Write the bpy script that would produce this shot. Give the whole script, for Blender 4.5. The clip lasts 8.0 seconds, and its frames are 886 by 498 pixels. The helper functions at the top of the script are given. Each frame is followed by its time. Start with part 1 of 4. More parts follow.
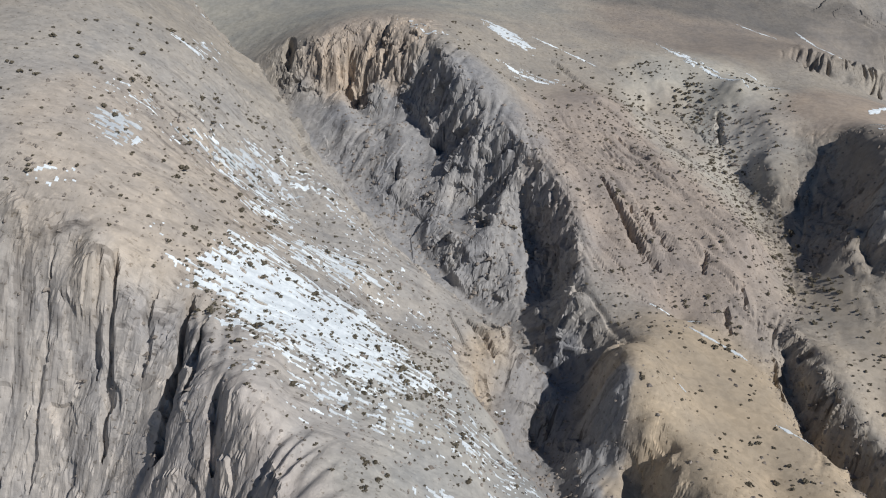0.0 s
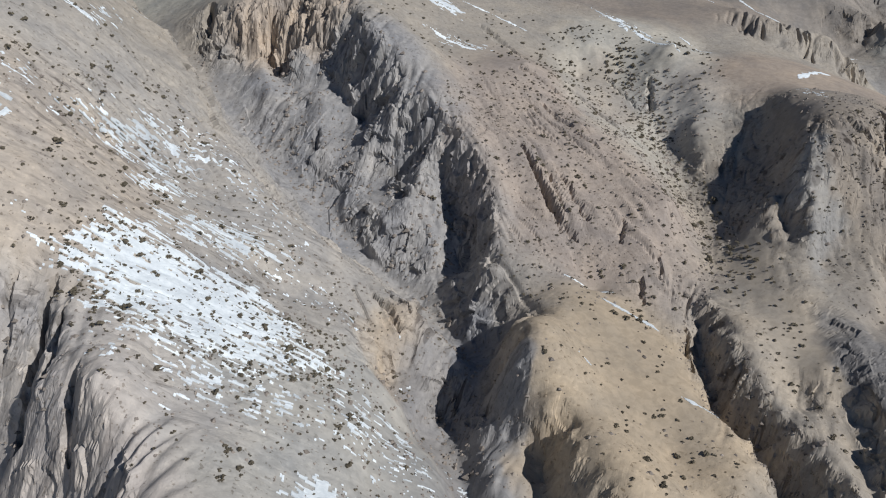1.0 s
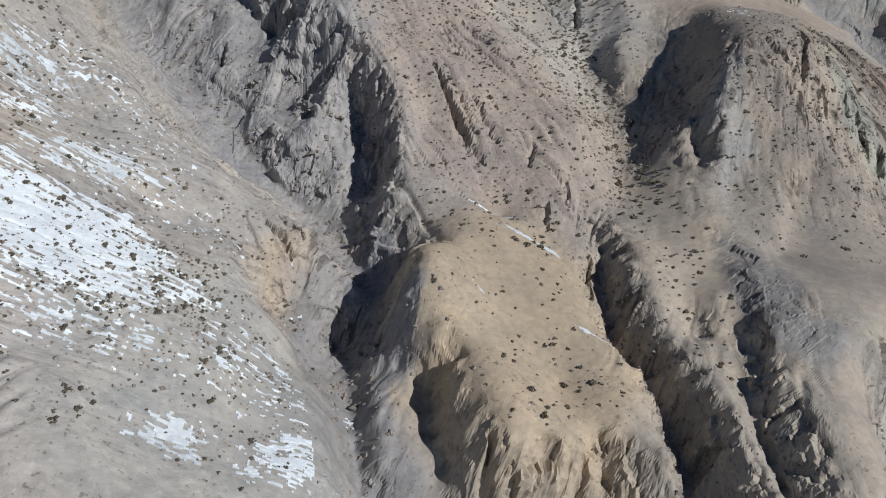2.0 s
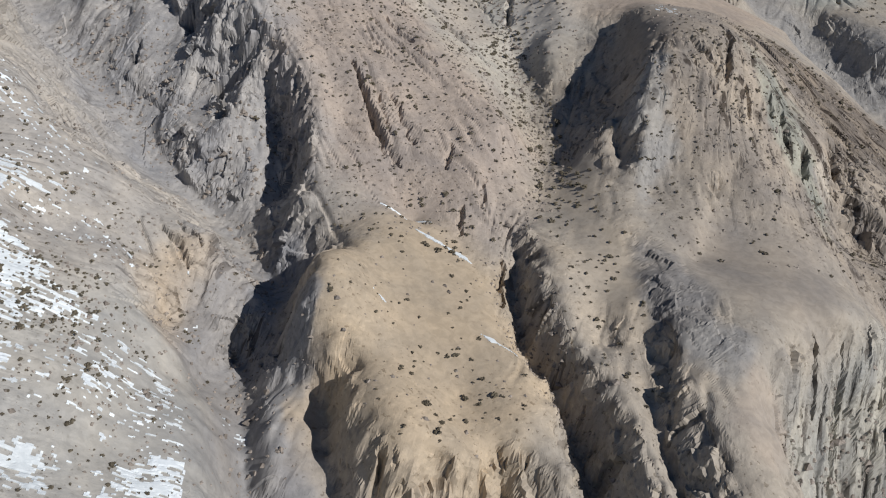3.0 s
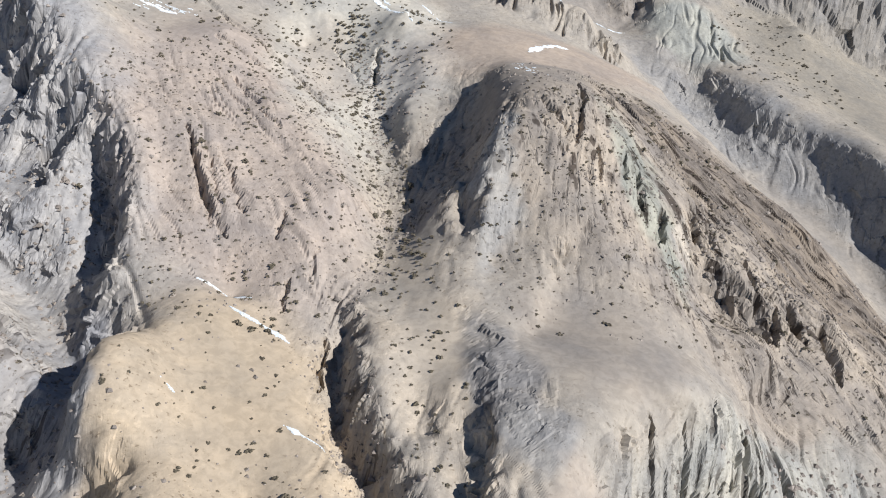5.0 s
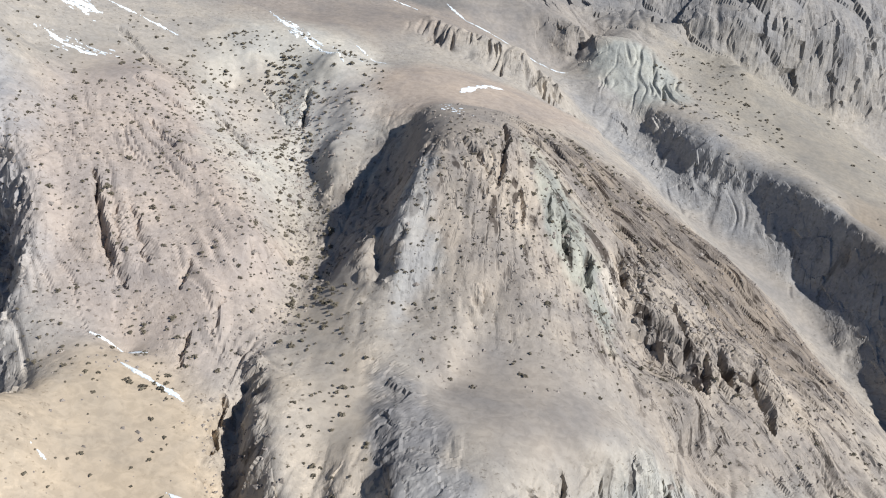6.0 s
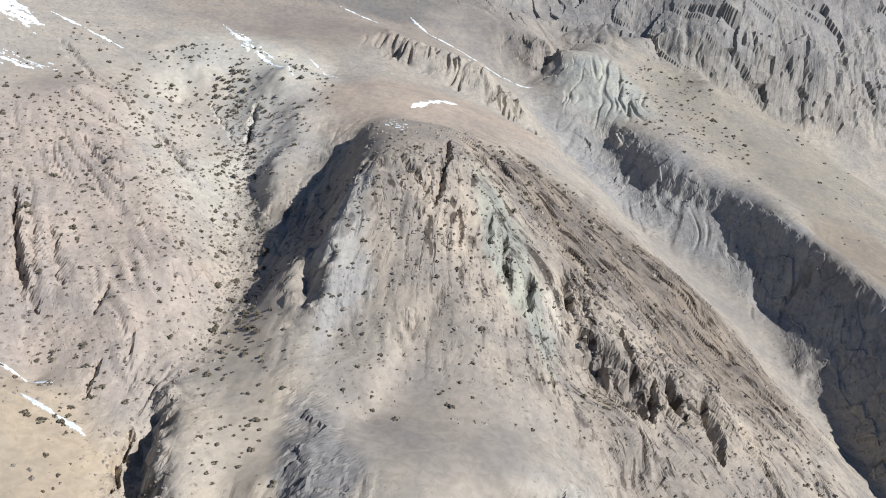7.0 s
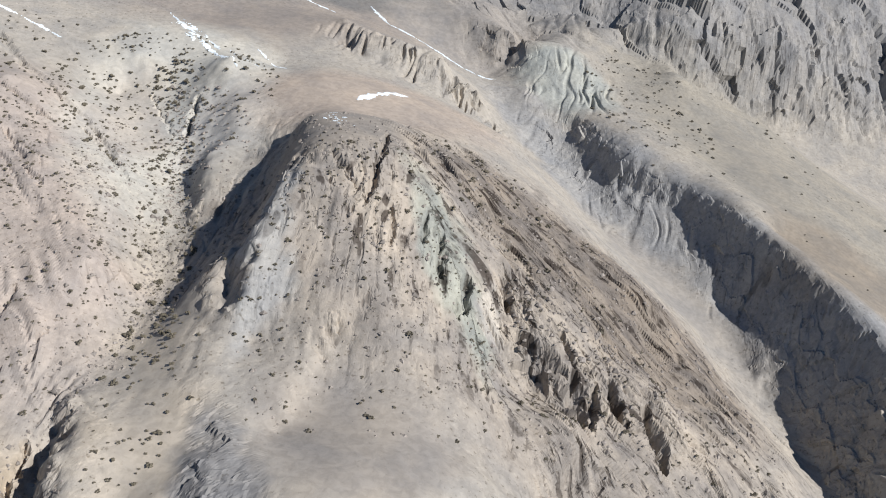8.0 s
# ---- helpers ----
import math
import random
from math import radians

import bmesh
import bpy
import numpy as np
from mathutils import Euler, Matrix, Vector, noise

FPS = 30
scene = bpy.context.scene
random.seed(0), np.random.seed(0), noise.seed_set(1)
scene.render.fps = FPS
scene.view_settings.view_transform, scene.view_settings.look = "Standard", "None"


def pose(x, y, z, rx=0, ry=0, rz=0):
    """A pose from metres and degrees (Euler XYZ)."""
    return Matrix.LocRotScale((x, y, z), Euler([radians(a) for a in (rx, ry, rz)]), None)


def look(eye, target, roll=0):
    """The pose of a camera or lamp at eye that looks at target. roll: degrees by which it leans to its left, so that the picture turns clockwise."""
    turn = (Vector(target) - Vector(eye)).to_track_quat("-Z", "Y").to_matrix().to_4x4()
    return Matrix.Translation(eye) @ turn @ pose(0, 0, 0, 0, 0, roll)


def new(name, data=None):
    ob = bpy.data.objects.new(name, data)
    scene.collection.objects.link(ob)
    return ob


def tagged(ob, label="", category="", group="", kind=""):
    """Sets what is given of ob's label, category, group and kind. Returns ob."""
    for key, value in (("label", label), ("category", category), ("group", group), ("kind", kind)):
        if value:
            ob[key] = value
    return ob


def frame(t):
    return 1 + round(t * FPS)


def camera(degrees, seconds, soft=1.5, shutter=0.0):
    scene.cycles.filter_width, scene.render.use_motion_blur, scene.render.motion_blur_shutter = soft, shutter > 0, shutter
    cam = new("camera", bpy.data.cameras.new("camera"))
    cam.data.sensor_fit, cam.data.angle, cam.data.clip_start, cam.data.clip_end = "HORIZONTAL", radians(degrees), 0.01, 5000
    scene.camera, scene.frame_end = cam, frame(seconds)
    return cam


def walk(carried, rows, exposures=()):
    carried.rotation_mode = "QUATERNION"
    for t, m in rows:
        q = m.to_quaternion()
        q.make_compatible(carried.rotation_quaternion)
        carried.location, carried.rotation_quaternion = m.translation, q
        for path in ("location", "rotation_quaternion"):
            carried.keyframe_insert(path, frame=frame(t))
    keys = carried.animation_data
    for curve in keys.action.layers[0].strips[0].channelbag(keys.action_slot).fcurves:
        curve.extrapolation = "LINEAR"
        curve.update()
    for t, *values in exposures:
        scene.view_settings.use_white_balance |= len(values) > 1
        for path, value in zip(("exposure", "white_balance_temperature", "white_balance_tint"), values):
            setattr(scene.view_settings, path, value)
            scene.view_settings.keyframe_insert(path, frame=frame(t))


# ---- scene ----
cam = camera(55.7, 8.0, 1.1)
# seconds, eye in metres, turns in degrees
ROWS = [
    (0.0, 0.29, 0.08, 330.21, 62.024, -6.460, 0.020),
    (0.5, 16.89, 6.45, 329.53, 62.185, -7.096, -1.668),
    (1.0, 33.44, 12.68, 329.00, 60.146, -6.789, -2.250),
    (1.1, 36.74, 13.91, 328.92, 58.560, -6.938, -2.398),
    (1.2, 40.05, 15.13, 328.83, 57.642, -6.814, -2.359),
    (1.4, 46.65, 17.57, 328.68, 55.683, -7.038, -2.551),
    (1.5, 49.95, 18.78, 328.61, 55.166, -7.282, -3.009),
    (2.0, 66.42, 24.79, 328.34, 54.911, -8.264, -4.515),
    (2.2, 73.00, 27.16, 328.27, 54.855, -8.655, -5.051),
    (3.3, 109.11, 40.05, 328.13, 54.962, -9.131, -6.335),
    (3.5, 115.67, 42.37, 328.15, 54.997, -9.086, -6.398),
    (4.0, 132.05, 48.17, 328.24, 55.600, -9.240, -7.004),
    (4.5, 148.42, 53.96, 328.40, 57.671, -9.794, -8.355),
    (4.7, 154.97, 56.28, 328.47, 58.369, -9.945, -8.853),
    (5.8, 190.98, 69.17, 328.99, 61.387, -10.174, -11.015),
    (6.0, 197.53, 71.54, 329.10, 62.126, -10.337, -11.357),
    (6.5, 213.91, 77.54, 329.36, 63.084, -10.544, -11.688),
    (7.0, 230.31, 83.64, 329.63, 63.129, -10.592, -11.784),
    (7.5, 246.74, 89.87, 329.87, 62.765, -10.745, -11.997),
    (8.0, 263.19, 96.24, 330.09, 62.625, -10.882, -12.283),
]
# the clip's camera brightens half way
EXPOSURES = [(0, -0.4, 6350, 10), (2, -0.41, 6250, 10), (3.5, -0.23, 6550, 11), (4, -0.19, 6550, 11), (4.5, 0.12, 6400, 11), (4.7, 0.23, 6350, 11), (6, 0.29, 6200, 10), (8, 0.24, 6200, 10)]
walk(cam, [(t, pose(x, y, z, rx, ry, rz)) for t, x, y, z, rx, ry, rz in ROWS], EXPOSURES)

# ---------------------------------------------------------------- light
SUN_ELEV, SUN_AZ = 46.0, -37.0        # degrees above the horizon; from +x towards +y
world = bpy.data.worlds.new("sky")
scene.world = world
world.use_nodes = True
wn = world.node_tree.nodes
sky = wn.new("ShaderNodeTexSky")
sky.sky_type = "NISHITA"
sky.sun_disc = False
sky.sun_elevation = radians(SUN_ELEV)
sky.sun_rotation = radians(90 - SUN_AZ)
sky.altitude = 3000
sky.air_density = 1.4
sky.dust_density = 0.2
sky.ozone_density = 6.0
wn["Background"].inputs[1].default_value = 0.05
world.node_tree.links.new(sky.outputs[0], wn["Background"].inputs[0])
sun_data = bpy.data.lights.new("sun", "SUN")
sun_data.energy, sun_data.angle, sun_data.color = 4.9, radians(0.5), (1.0, 0.965, 0.92)
sun = new("sun", sun_data)
to_sun = Vector((math.cos(radians(SUN_ELEV)) * math.cos(radians(SUN_AZ)), math.cos(radians(SUN_ELEV)) * math.sin(radians(SUN_AZ)), math.sin(radians(SUN_ELEV))))
sun.matrix_world = look(to_sun * 900, (0, 0, 0))


# ---------------------------------------------------------------- noise
def hash01(i, j, seed):
    h = (i * 374761393 + j * 668265263 + seed * 974634777) & 0xFFFFFFFF
    h = ((h ^ (h >> 13)) * 1274126177) & 0xFFFFFFFF
    return ((h ^ (h >> 16)) & 0xFFFFFF) / 16777216.0


def pnoise(x, y, seed=0):
    """Gradient noise, about -0.7 to 0.7."""
    xi, yi = np.floor(x).astype(np.int64), np.floor(y).astype(np.int64)
    xf, yf = x - xi, y - yi
    u, v = xf * xf * xf * (xf * (xf * 6 - 15) + 10), yf * yf * yf * (yf * (yf * 6 - 15) + 10)
    total = 0
    for di in (0, 1):
        for dj in (0, 1):
            a = hash01(xi + di, yi + dj, seed) * (2 * math.pi)
            total = total + (np.cos(a) * (xf - di) + np.sin(a) * (yf - dj)) * (u if di else 1 - u) * (v if dj else 1 - v)
    return total


def fbm(x, y, scale, octaves=4, seed=0, gain=0.5):
    total, amp = 0, 1.0
    for k in range(octaves):
        total = total + amp * pnoise(x / scale, y / scale, seed + 7 * k)
        scale, amp = scale / 2.03, amp * gain
    return total


def ridged(x, y, seed=0):
    return 1 - 2.2 * np.abs(pnoise(x, y, seed))


def turned(x, y, cx, cy, degrees):
    c, s = math.cos(radians(degrees)), math.sin(radians(degrees))
    return (x - cx) * c + (y - cy) * s, (y - cy) * c - (x - cx) * s


def oval(x, y, cx, cy, rx, ry, degrees=0, soft=0.35):
    """1 inside a turned oval, falling to 0 over a soft rim."""
    u, v = turned(x, y, cx, cy, degrees)
    r = np.sqrt((u / rx) ** 2 + (v / ry) ** 2)
    return np.clip((1 + soft - r) / (2 * soft), 0, 1)


# ---------------------------------------------------------------- the shape of the land
# Crests, rims, gully floors and slope lines, each as a few places (x, y, z).
LINES = {
    "near_slope_rim": [(-168, 620, 186), (-140, 590, 170), (-112, 585, 152), (-84, 540, 139), (-62, 492, 122), (-30, 478, 105), (-2, 455, 78), (31, 439, 71), (60, 402, 68), (84, 356, 74), (70, 335, 71), (66, 310, 57), (66, 281, 73), (70, 255, 86), (76, 215, 92), (80, 180, 92)],
    "ravine_floor": [(-260, 800, 85), (-190, 730, 93), (-118, 706, 100), (-80, 614, 81), (-7, 530, 67), (37, 469, 59), (57, 447, 52), (75, 420, 54), (94, 378, 55), (86, 345, 74), (81, 330, 49), (82, 305, 54), (86, 285, 56), (87, 262, 56), (90, 235, 50), (96, 190, 40)],
    "near_slope_upper": [(-210, 520, 222), (-158, 436, 203), (-121, 371, 187), (-116, 310, 183), (-112, 274, 170)],
    "near_slope_middle": [(-133, 484, 189), (-88, 401, 152), (-50, 315, 146), (-54, 269, 149)],
    "near_slope_fall": [(-124, 560, 162), (-78, 480, 144), (-52, 408, 128), (-16, 366, 120), (2, 347, 106), (2, 290, 121), (-17, 269, 133), (-24, 221, 142)],
    "near_slope_low": [(26, 346, 99), (33, 276, 104), (30, 240, 115), (23, 206, 122), (35, 165, 128)],
    "near_cliff_edge": [(-200, 296, 172), (-150, 290, 175), (-125, 285, 172), (-110, 278, 169), (-100, 278, 163), (-78, 275, 154), (-68, 262, 154), (-60, 240, 149), (-49, 222, 152), (-36, 205, 142), (-24, 187, 141), (-10, 150, 139)],
    "near_cliff_foot": [(-220, 256, 84), (-160, 246, 72), (-122, 242, 74), (-98, 232, 79), (-84, 212, 84), (-66, 192, 86), (-48, 170, 86), (-34, 130, 90)],
    "grey_crest": [(-118, 745, 130), (-86, 702, 136), (-56, 715, 152), (-25, 702, 163), (-10, 682, 162), (24, 622, 149), (41, 585, 139), (60, 545, 136), (82, 519, 129), (99, 490, 119), (107, 452, 108), (109, 425, 99), (104, 399, 84)],
    "grey_face": [(-61, 682, 109), (-42, 664, 104), (-7, 569, 93), (26, 523, 75), (64, 488, 92), (82, 445, 66)],
    "grey_face_upper": [(-36, 659, 130), (-16, 655, 118), (12, 632, 119), (18, 612, 113), (26, 598, 112)],
    "brown_slope_top": [(66, 670, 142), (103, 640, 137), (143, 629, 145), (200, 690, 118)],
    "brown_slope_left": [(132, 500, 124), (142, 465, 116), (150, 435, 101), (160, 395, 90)],
    "brown_slope_right": [(172, 548, 130), (181, 444, 112), (196, 426, 110), (198, 392, 100)],
    "brown_slope_far": [(211, 622, 115), (212, 530, 122), (212, 457, 121)],
    "stream": [(238, 690, 128), (246, 650, 121), (249, 590, 109), (246, 528, 105), (240, 464, 101), (234, 425, 100), (226, 400, 100), (211, 382, 97), (200, 350, 90), (203, 314, 81), (212, 288, 76), (219, 262, 72), (224, 225, 62), (228, 180, 51)],
    "ochre_rim": [(128, 388, 93), (119, 370, 88), (111, 354, 96), (106, 335, 102), (103, 322, 102), (104, 311, 100), (110, 301, 97), (118, 292, 94), (127, 288, 91), (125, 278, 90), (125, 265, 89), (130, 250, 89), (136, 238, 88), (148, 233, 88), (165, 236, 89)],
    "ochre_middle": [(136, 362, 101), (151, 300, 94), (170, 275, 87), (172, 245, 89)],
    "ochre_edge": [(143, 394, 98), (168, 383, 97), (188, 358, 93), (193, 330, 91), (195, 305, 90), (211, 285, 91), (211, 268, 90), (203, 253, 90), (190, 247, 90), (174, 239, 90)],
    "ochre_foot": [(126, 222, 52), (145, 208, 48), (170, 206, 50), (198, 214, 56), (220, 228, 60)],
    "wall_crest": [(217, 379, 102), (214, 345, 101), (214, 316, 96), (222, 294, 95), (228, 270, 96), (233, 250, 96), (240, 215, 90), (246, 180, 84)],
    "knoll_top": [(264, 426, 119), (268, 379, 117), (260, 345, 109), (250, 315, 107), (243, 288, 101), (239, 265, 100), (239, 245, 99), (246, 205, 94)],
    "knoll_left": [(245, 440, 104), (238, 429, 101), (240, 345, 107), (240, 300, 96)],
    "split_floor": [(284, 400, 118), (272, 350, 114), (264, 322, 113), (254, 298, 103), (250, 276, 99), (249, 256, 95), (250, 235, 88), (252, 195, 76)],
    "split_crest": [(278, 352, 115), (270, 326, 116), (266, 305, 113), (260, 287, 115), (259, 275, 111), (256, 260, 111), (257, 245, 108), (259, 220, 104), (266, 190, 96)],
    "peak_crest": [(321, 600, 151), (316, 570, 157), (311, 540, 160), (305, 512, 162), (298, 488, 158), (292, 470, 153), (286, 454, 147), (282, 430, 139), (280, 412, 131), (273, 398, 120)],
    "peak_wall_foot": [(306, 588, 145), (293, 565, 133), (284, 545, 126), (274, 515, 116), (266, 492, 111), (260, 472, 108), (254, 452, 106), (250, 438, 105)],
    "fold_top": [(316, 568, 163), (340, 540, 170), (352, 513, 173), (352, 495, 175), (339, 461, 163), (339, 441, 150), (312, 387, 122), (298, 360, 116)],
    "fold_peak_left": [(316, 472, 166), (298, 434, 140), (285, 400, 116)],
    "fold_middle": [(380, 457, 144), (388, 437, 131), (406, 437, 122), (443, 399, 97), (430, 364, 91)],
    "fold_ridge": [(367, 560, 167), (409, 532, 155), (441, 500, 136), (487, 458, 110), (524, 438, 92), (540, 400, 77), (548, 379, 67), (560, 330, 51)],
    "fold_back": [(340, 600, 157), (415, 584, 152), (475, 558, 130), (505, 521, 110), (533, 508, 95), (552, 484, 84), (566, 446, 68), (582, 403, 55), (588, 350, 43)],
    "fold_front": [(369, 368, 115), (365, 347, 110), (350, 331, 116), (341, 306, 117)],
    "crag_line": [(412, 440, 124), (442, 434, 120), (468, 416, 100), (486, 397, 98), (508, 408, 80)],
    "front_edge": [(304, 280, 118), (316, 289, 116), (336, 302, 110), (352, 305, 112), (376, 314, 106), (400, 332, 90), (430, 356, 65), (473, 358, 73), (520, 350, 61)],
    "front_foot": [(308, 232, 66), (318, 247, 68), (334, 260, 64), (362, 268, 38), (392, 282, 66), (424, 300, 57), (470, 312, 44), (530, 310, 36)],
    "valley_floor": [(510, 780, 117), (528, 712, 99), (549, 661, 88), (580, 572, 75), (602, 500, 62), (608, 453, 51), (612, 400, 41), (606, 330, 31)],
    "valley_crest": [(548, 790, 129), (567, 743, 121), (578, 668, 115), (596, 640, 113), (614, 618, 115), (628, 572, 119), (638, 524, 117), (644, 480, 112), (650, 430, 104), (640, 370, 90)],
    "far_slope": [(697, 866, 155), (688, 817, 154), (695, 748, 128), (723, 646, 119), (719, 590, 112), (712, 470, 93)],
    "far_slope_low": [(663, 841, 148), (701, 829, 151), (749, 810, 134), (786, 802, 124), (827, 747, 102), (840, 640, 94), (850, 520, 70)],
    "plateau": [(272, 690, 155), (306, 712, 145), (334, 662, 157), (381, 654, 155), (421, 697, 142), (470, 640, 135)],
    "back_hump": [(209, 716, 141), (254, 749, 153), (256, 812, 151), (366, 796, 164), (440, 757, 159), (470, 734, 123)],
    "back_gully": [(360, 900, 157), (440, 890, 150), (514, 849, 122), (530, 780, 127)],
    "back_ridge": [(483, 915, 163), (578, 834, 157), (624, 916, 168), (687, 892, 178), (727, 882, 191), (766, 883, 187), (850, 862, 179)],
    "horizon_rise": [(-520, 900, 190), (-300, 960, 160), (-100, 980, 160), (100, 960, 164), (300, 990, 177), (600, 1080, 203), (900, 1180, 250), (1300, 1200, 260)],
    "near_shelf": [(40, 410, 80), (58, 365, 95), (52, 335, 68), (56, 300, 80), (42, 277, 96), (55, 222, 100)],
    "near_slope_inner": [(-90, 500, 146), (-45, 435, 132), (-2, 402, 113), (22, 395, 99), (39, 340, 88)],
    "ravine_wall_low": [(98, 304, 74), (104, 293, 72), (110, 284, 72), (112, 272, 69), (112, 260, 67), (113, 245, 63)],
    "split_back": [(285, 314, 117), (284, 278, 119), (277, 252, 114), (292, 240, 104)],
    "grey_face_middle": [(-60, 671, 113), (-42, 612, 95), (-9, 618, 110), (12, 555, 90), (48, 470, 74), (78, 472, 83)],
    "brown_slope_mid": [(98, 610, 137), (101, 560, 131), (105, 518, 129), (125, 472, 113), (117, 439, 102), (130, 386, 94)],
    "brown_slope_mid_right": [(162, 564, 128), (171, 520, 124), (159, 455, 113), (181, 435, 107)],
    "fold_low_left": [(350, 398, 130), (341, 404, 135), (328, 406, 129), (319, 398, 119), (296, 351, 110)],
    "fold_low": [(400, 409, 103), (402, 376, 93), (406, 347, 88), (388, 330, 96)],
    "crag_foot": [(394, 422, 116), (424, 406, 89), (450, 391, 91), (476, 375, 87)],
    "valley_wall_mid": [(560, 735, 108), (568, 690, 103), (579, 650, 102), (593, 618, 95), (602, 592, 89), (614, 549, 85), (618, 520, 74), (611, 485, 65), (606, 465, 58)],
    "wall_base": [(213, 372, 86), (210, 345, 82), (210, 317, 75), (218, 292, 72), (224, 268, 70), (229, 247, 67)],
    "stream_bank": [(279, 629, 141), (284, 605, 138), (285, 580, 132), (274, 545, 124), (262, 516, 112)],
    "knob_edge": [(266, 600, 126), (263, 578, 128), (260, 555, 122), (258, 525, 112)],
    "knob_foot": [(257, 602, 118), (256, 580, 113), (254, 545, 108), (252, 515, 105)],
    "near_cliff_base": [(-200, 278, 132), (-150, 272, 134), (-113, 266, 132), (-96, 268, 150), (-82, 263, 143), (-74, 252, 138), (-66, 233, 140), (-56, 214, 122), (-43, 196, 118)],
    "far_crag_crest": [(560, 1050, 215), (650, 1010, 222), (730, 975, 232), (800, 965, 238), (880, 955, 245), (980, 945, 250), (1100, 940, 250), (1300, 940, 250)],
    "far_crag_foot": [(560, 985, 174), (625, 940, 167), (690, 876, 162), (733, 862, 160), (766, 860, 150), (810, 850, 135), (870, 830, 120), (940, 805, 108), (1060, 780, 95), (1250, 770, 80)],
    "far_valley_side": [(655, 560, 114), (662, 520, 114), (668, 470, 111), (672, 430, 105)],
    "far_gully": [(650, 850, 152), (635, 794, 139), (648, 730, 130), (661, 665, 122), (668, 610, 120)],
    "ochre_cliff": [(114, 368, 76), (107, 352, 72), (102, 335, 65), (99, 320, 68), (100, 308, 71), (106, 297, 72), (114, 288, 71), (121.5, 284, 71), (121, 276, 67), (121, 264, 64), (125, 248, 62), (131, 233, 60), (146, 227, 62), (166, 230, 64), (188, 240, 66)],
    "far_hollow": [(715, 850, 143), (760, 838, 127), (800, 824, 112), (850, 790, 96), (880, 740, 84)],
    "spur_crest": [(364, 800, 167), (384, 772, 166), (411, 757, 164), (439, 738, 156), (470, 737, 139)],
    "spur_foot": [(361, 770, 159), (380, 748, 155), (406, 734, 150), (432, 719, 142), (460, 714, 128)],
    "grey_spur_high": [(46, 578, 134), (37, 563, 122), (27, 556, 102), (14, 549, 87)],
    "grey_hollow_high": [(38, 582, 112), (28, 580, 106)],
    "grey_spur_low": [(69, 530, 127), (65, 514, 112), (59, 497, 100), (52, 480, 82)],
    "grey_hollow_middle": [(57, 540, 104), (50, 528, 92), (47, 515, 84)],
    "grey_hollow_low": [(80, 511, 102), (88, 492, 90), (93, 470, 78), (99, 447, 68)],
    "peak_pillar": [(274, 458, 131), (271, 446, 130), (267, 425, 125), (268, 407, 118)],
    "peak_slot": [(281, 456, 130), (277, 440, 123), (274, 420, 119)],
    "ochre_spur": [(207, 250, 89), (206, 236, 90), (211, 222, 84)],
    "peak_wall": [(316, 590, 150), (307, 568, 145), (300, 541, 139), (294, 514, 135), (288, 493, 132), (284, 476, 130)],
    "fold_flank": [(470, 512, 126), (484, 496, 123), (506, 464, 112)],
    "back_saddle": [(446, 906, 155), (532, 858, 133), (563, 898, 148)],
    "front_shoulder": [(272, 290, 117), (275, 268, 115), (276, 240, 113), (280, 212, 106)],
    "front_lip": [(302, 270, 110), (300, 258, 102), (297, 242, 97), (296, 215, 88)],
    "valley_wall_top": [(563, 742, 112), (574, 668, 101), (591, 639, 101), (609.5, 616, 103), (622.5, 571, 102), (632, 523, 103), (638, 480, 97), (644, 430, 89)],
    "ravine_ledge": [(96, 290, 68), (97, 272, 70), (98, 250, 66)],
    "near_bottom": [(-300, 60, 60), (0, 60, 70), (200, 60, 20), (420, 120, 10), (700, 200, 10), (1000, 300, 40), (1200, 600, 70)],
}


def along(places, step=9.0):
    out = []
    for a, b in zip(places, places[1:]):
        a, b = np.array(a, float), np.array(b, float)
        n = max(1, int(np.hypot(*(b - a)[:2]) / step))
        out += [a + (b - a) * k / n for k in range(n)]
    return out + [np.array(places[-1], float)]


knots = np.array([p for places in LINES.values() for p in along(places)])
CORNER = 0.6


def spread(a, b):
    return np.sqrt((a[:, None, 0] - b[None, :, 0]) ** 2 + (a[:, None, 1] - b[None, :, 1]) ** 2 + CORNER ** 2)


count = len(knots)
system = np.zeros((count + 3, count + 3))
system[:count, :count] = spread(knots, knots) - 0.6 * np.eye(count)
system[:count, count], system[:count, count + 1:] = 1, knots[:, :2] / 100
system[count, :count], system[count + 1:, :count] = 1, knots[:, :2].T / 100
weights = np.linalg.solve(system, np.r_[knots[:, 2], 0, 0, 0])

STEP, X0, Y0, NX, NY = 2.5, -420.0, 80.0, 636, 492
gx, gy = X0 + STEP * np.arange(NX), Y0 + STEP * np.arange(NY)
plan = np.zeros((NY, NX))
for row in range(NY):
    at = np.c_[gx, np.full(NX, gy[row])]
    plan[row] = spread(at, knots) @ weights[:count] + weights[count] + at @ weights[count + 1:] / 100


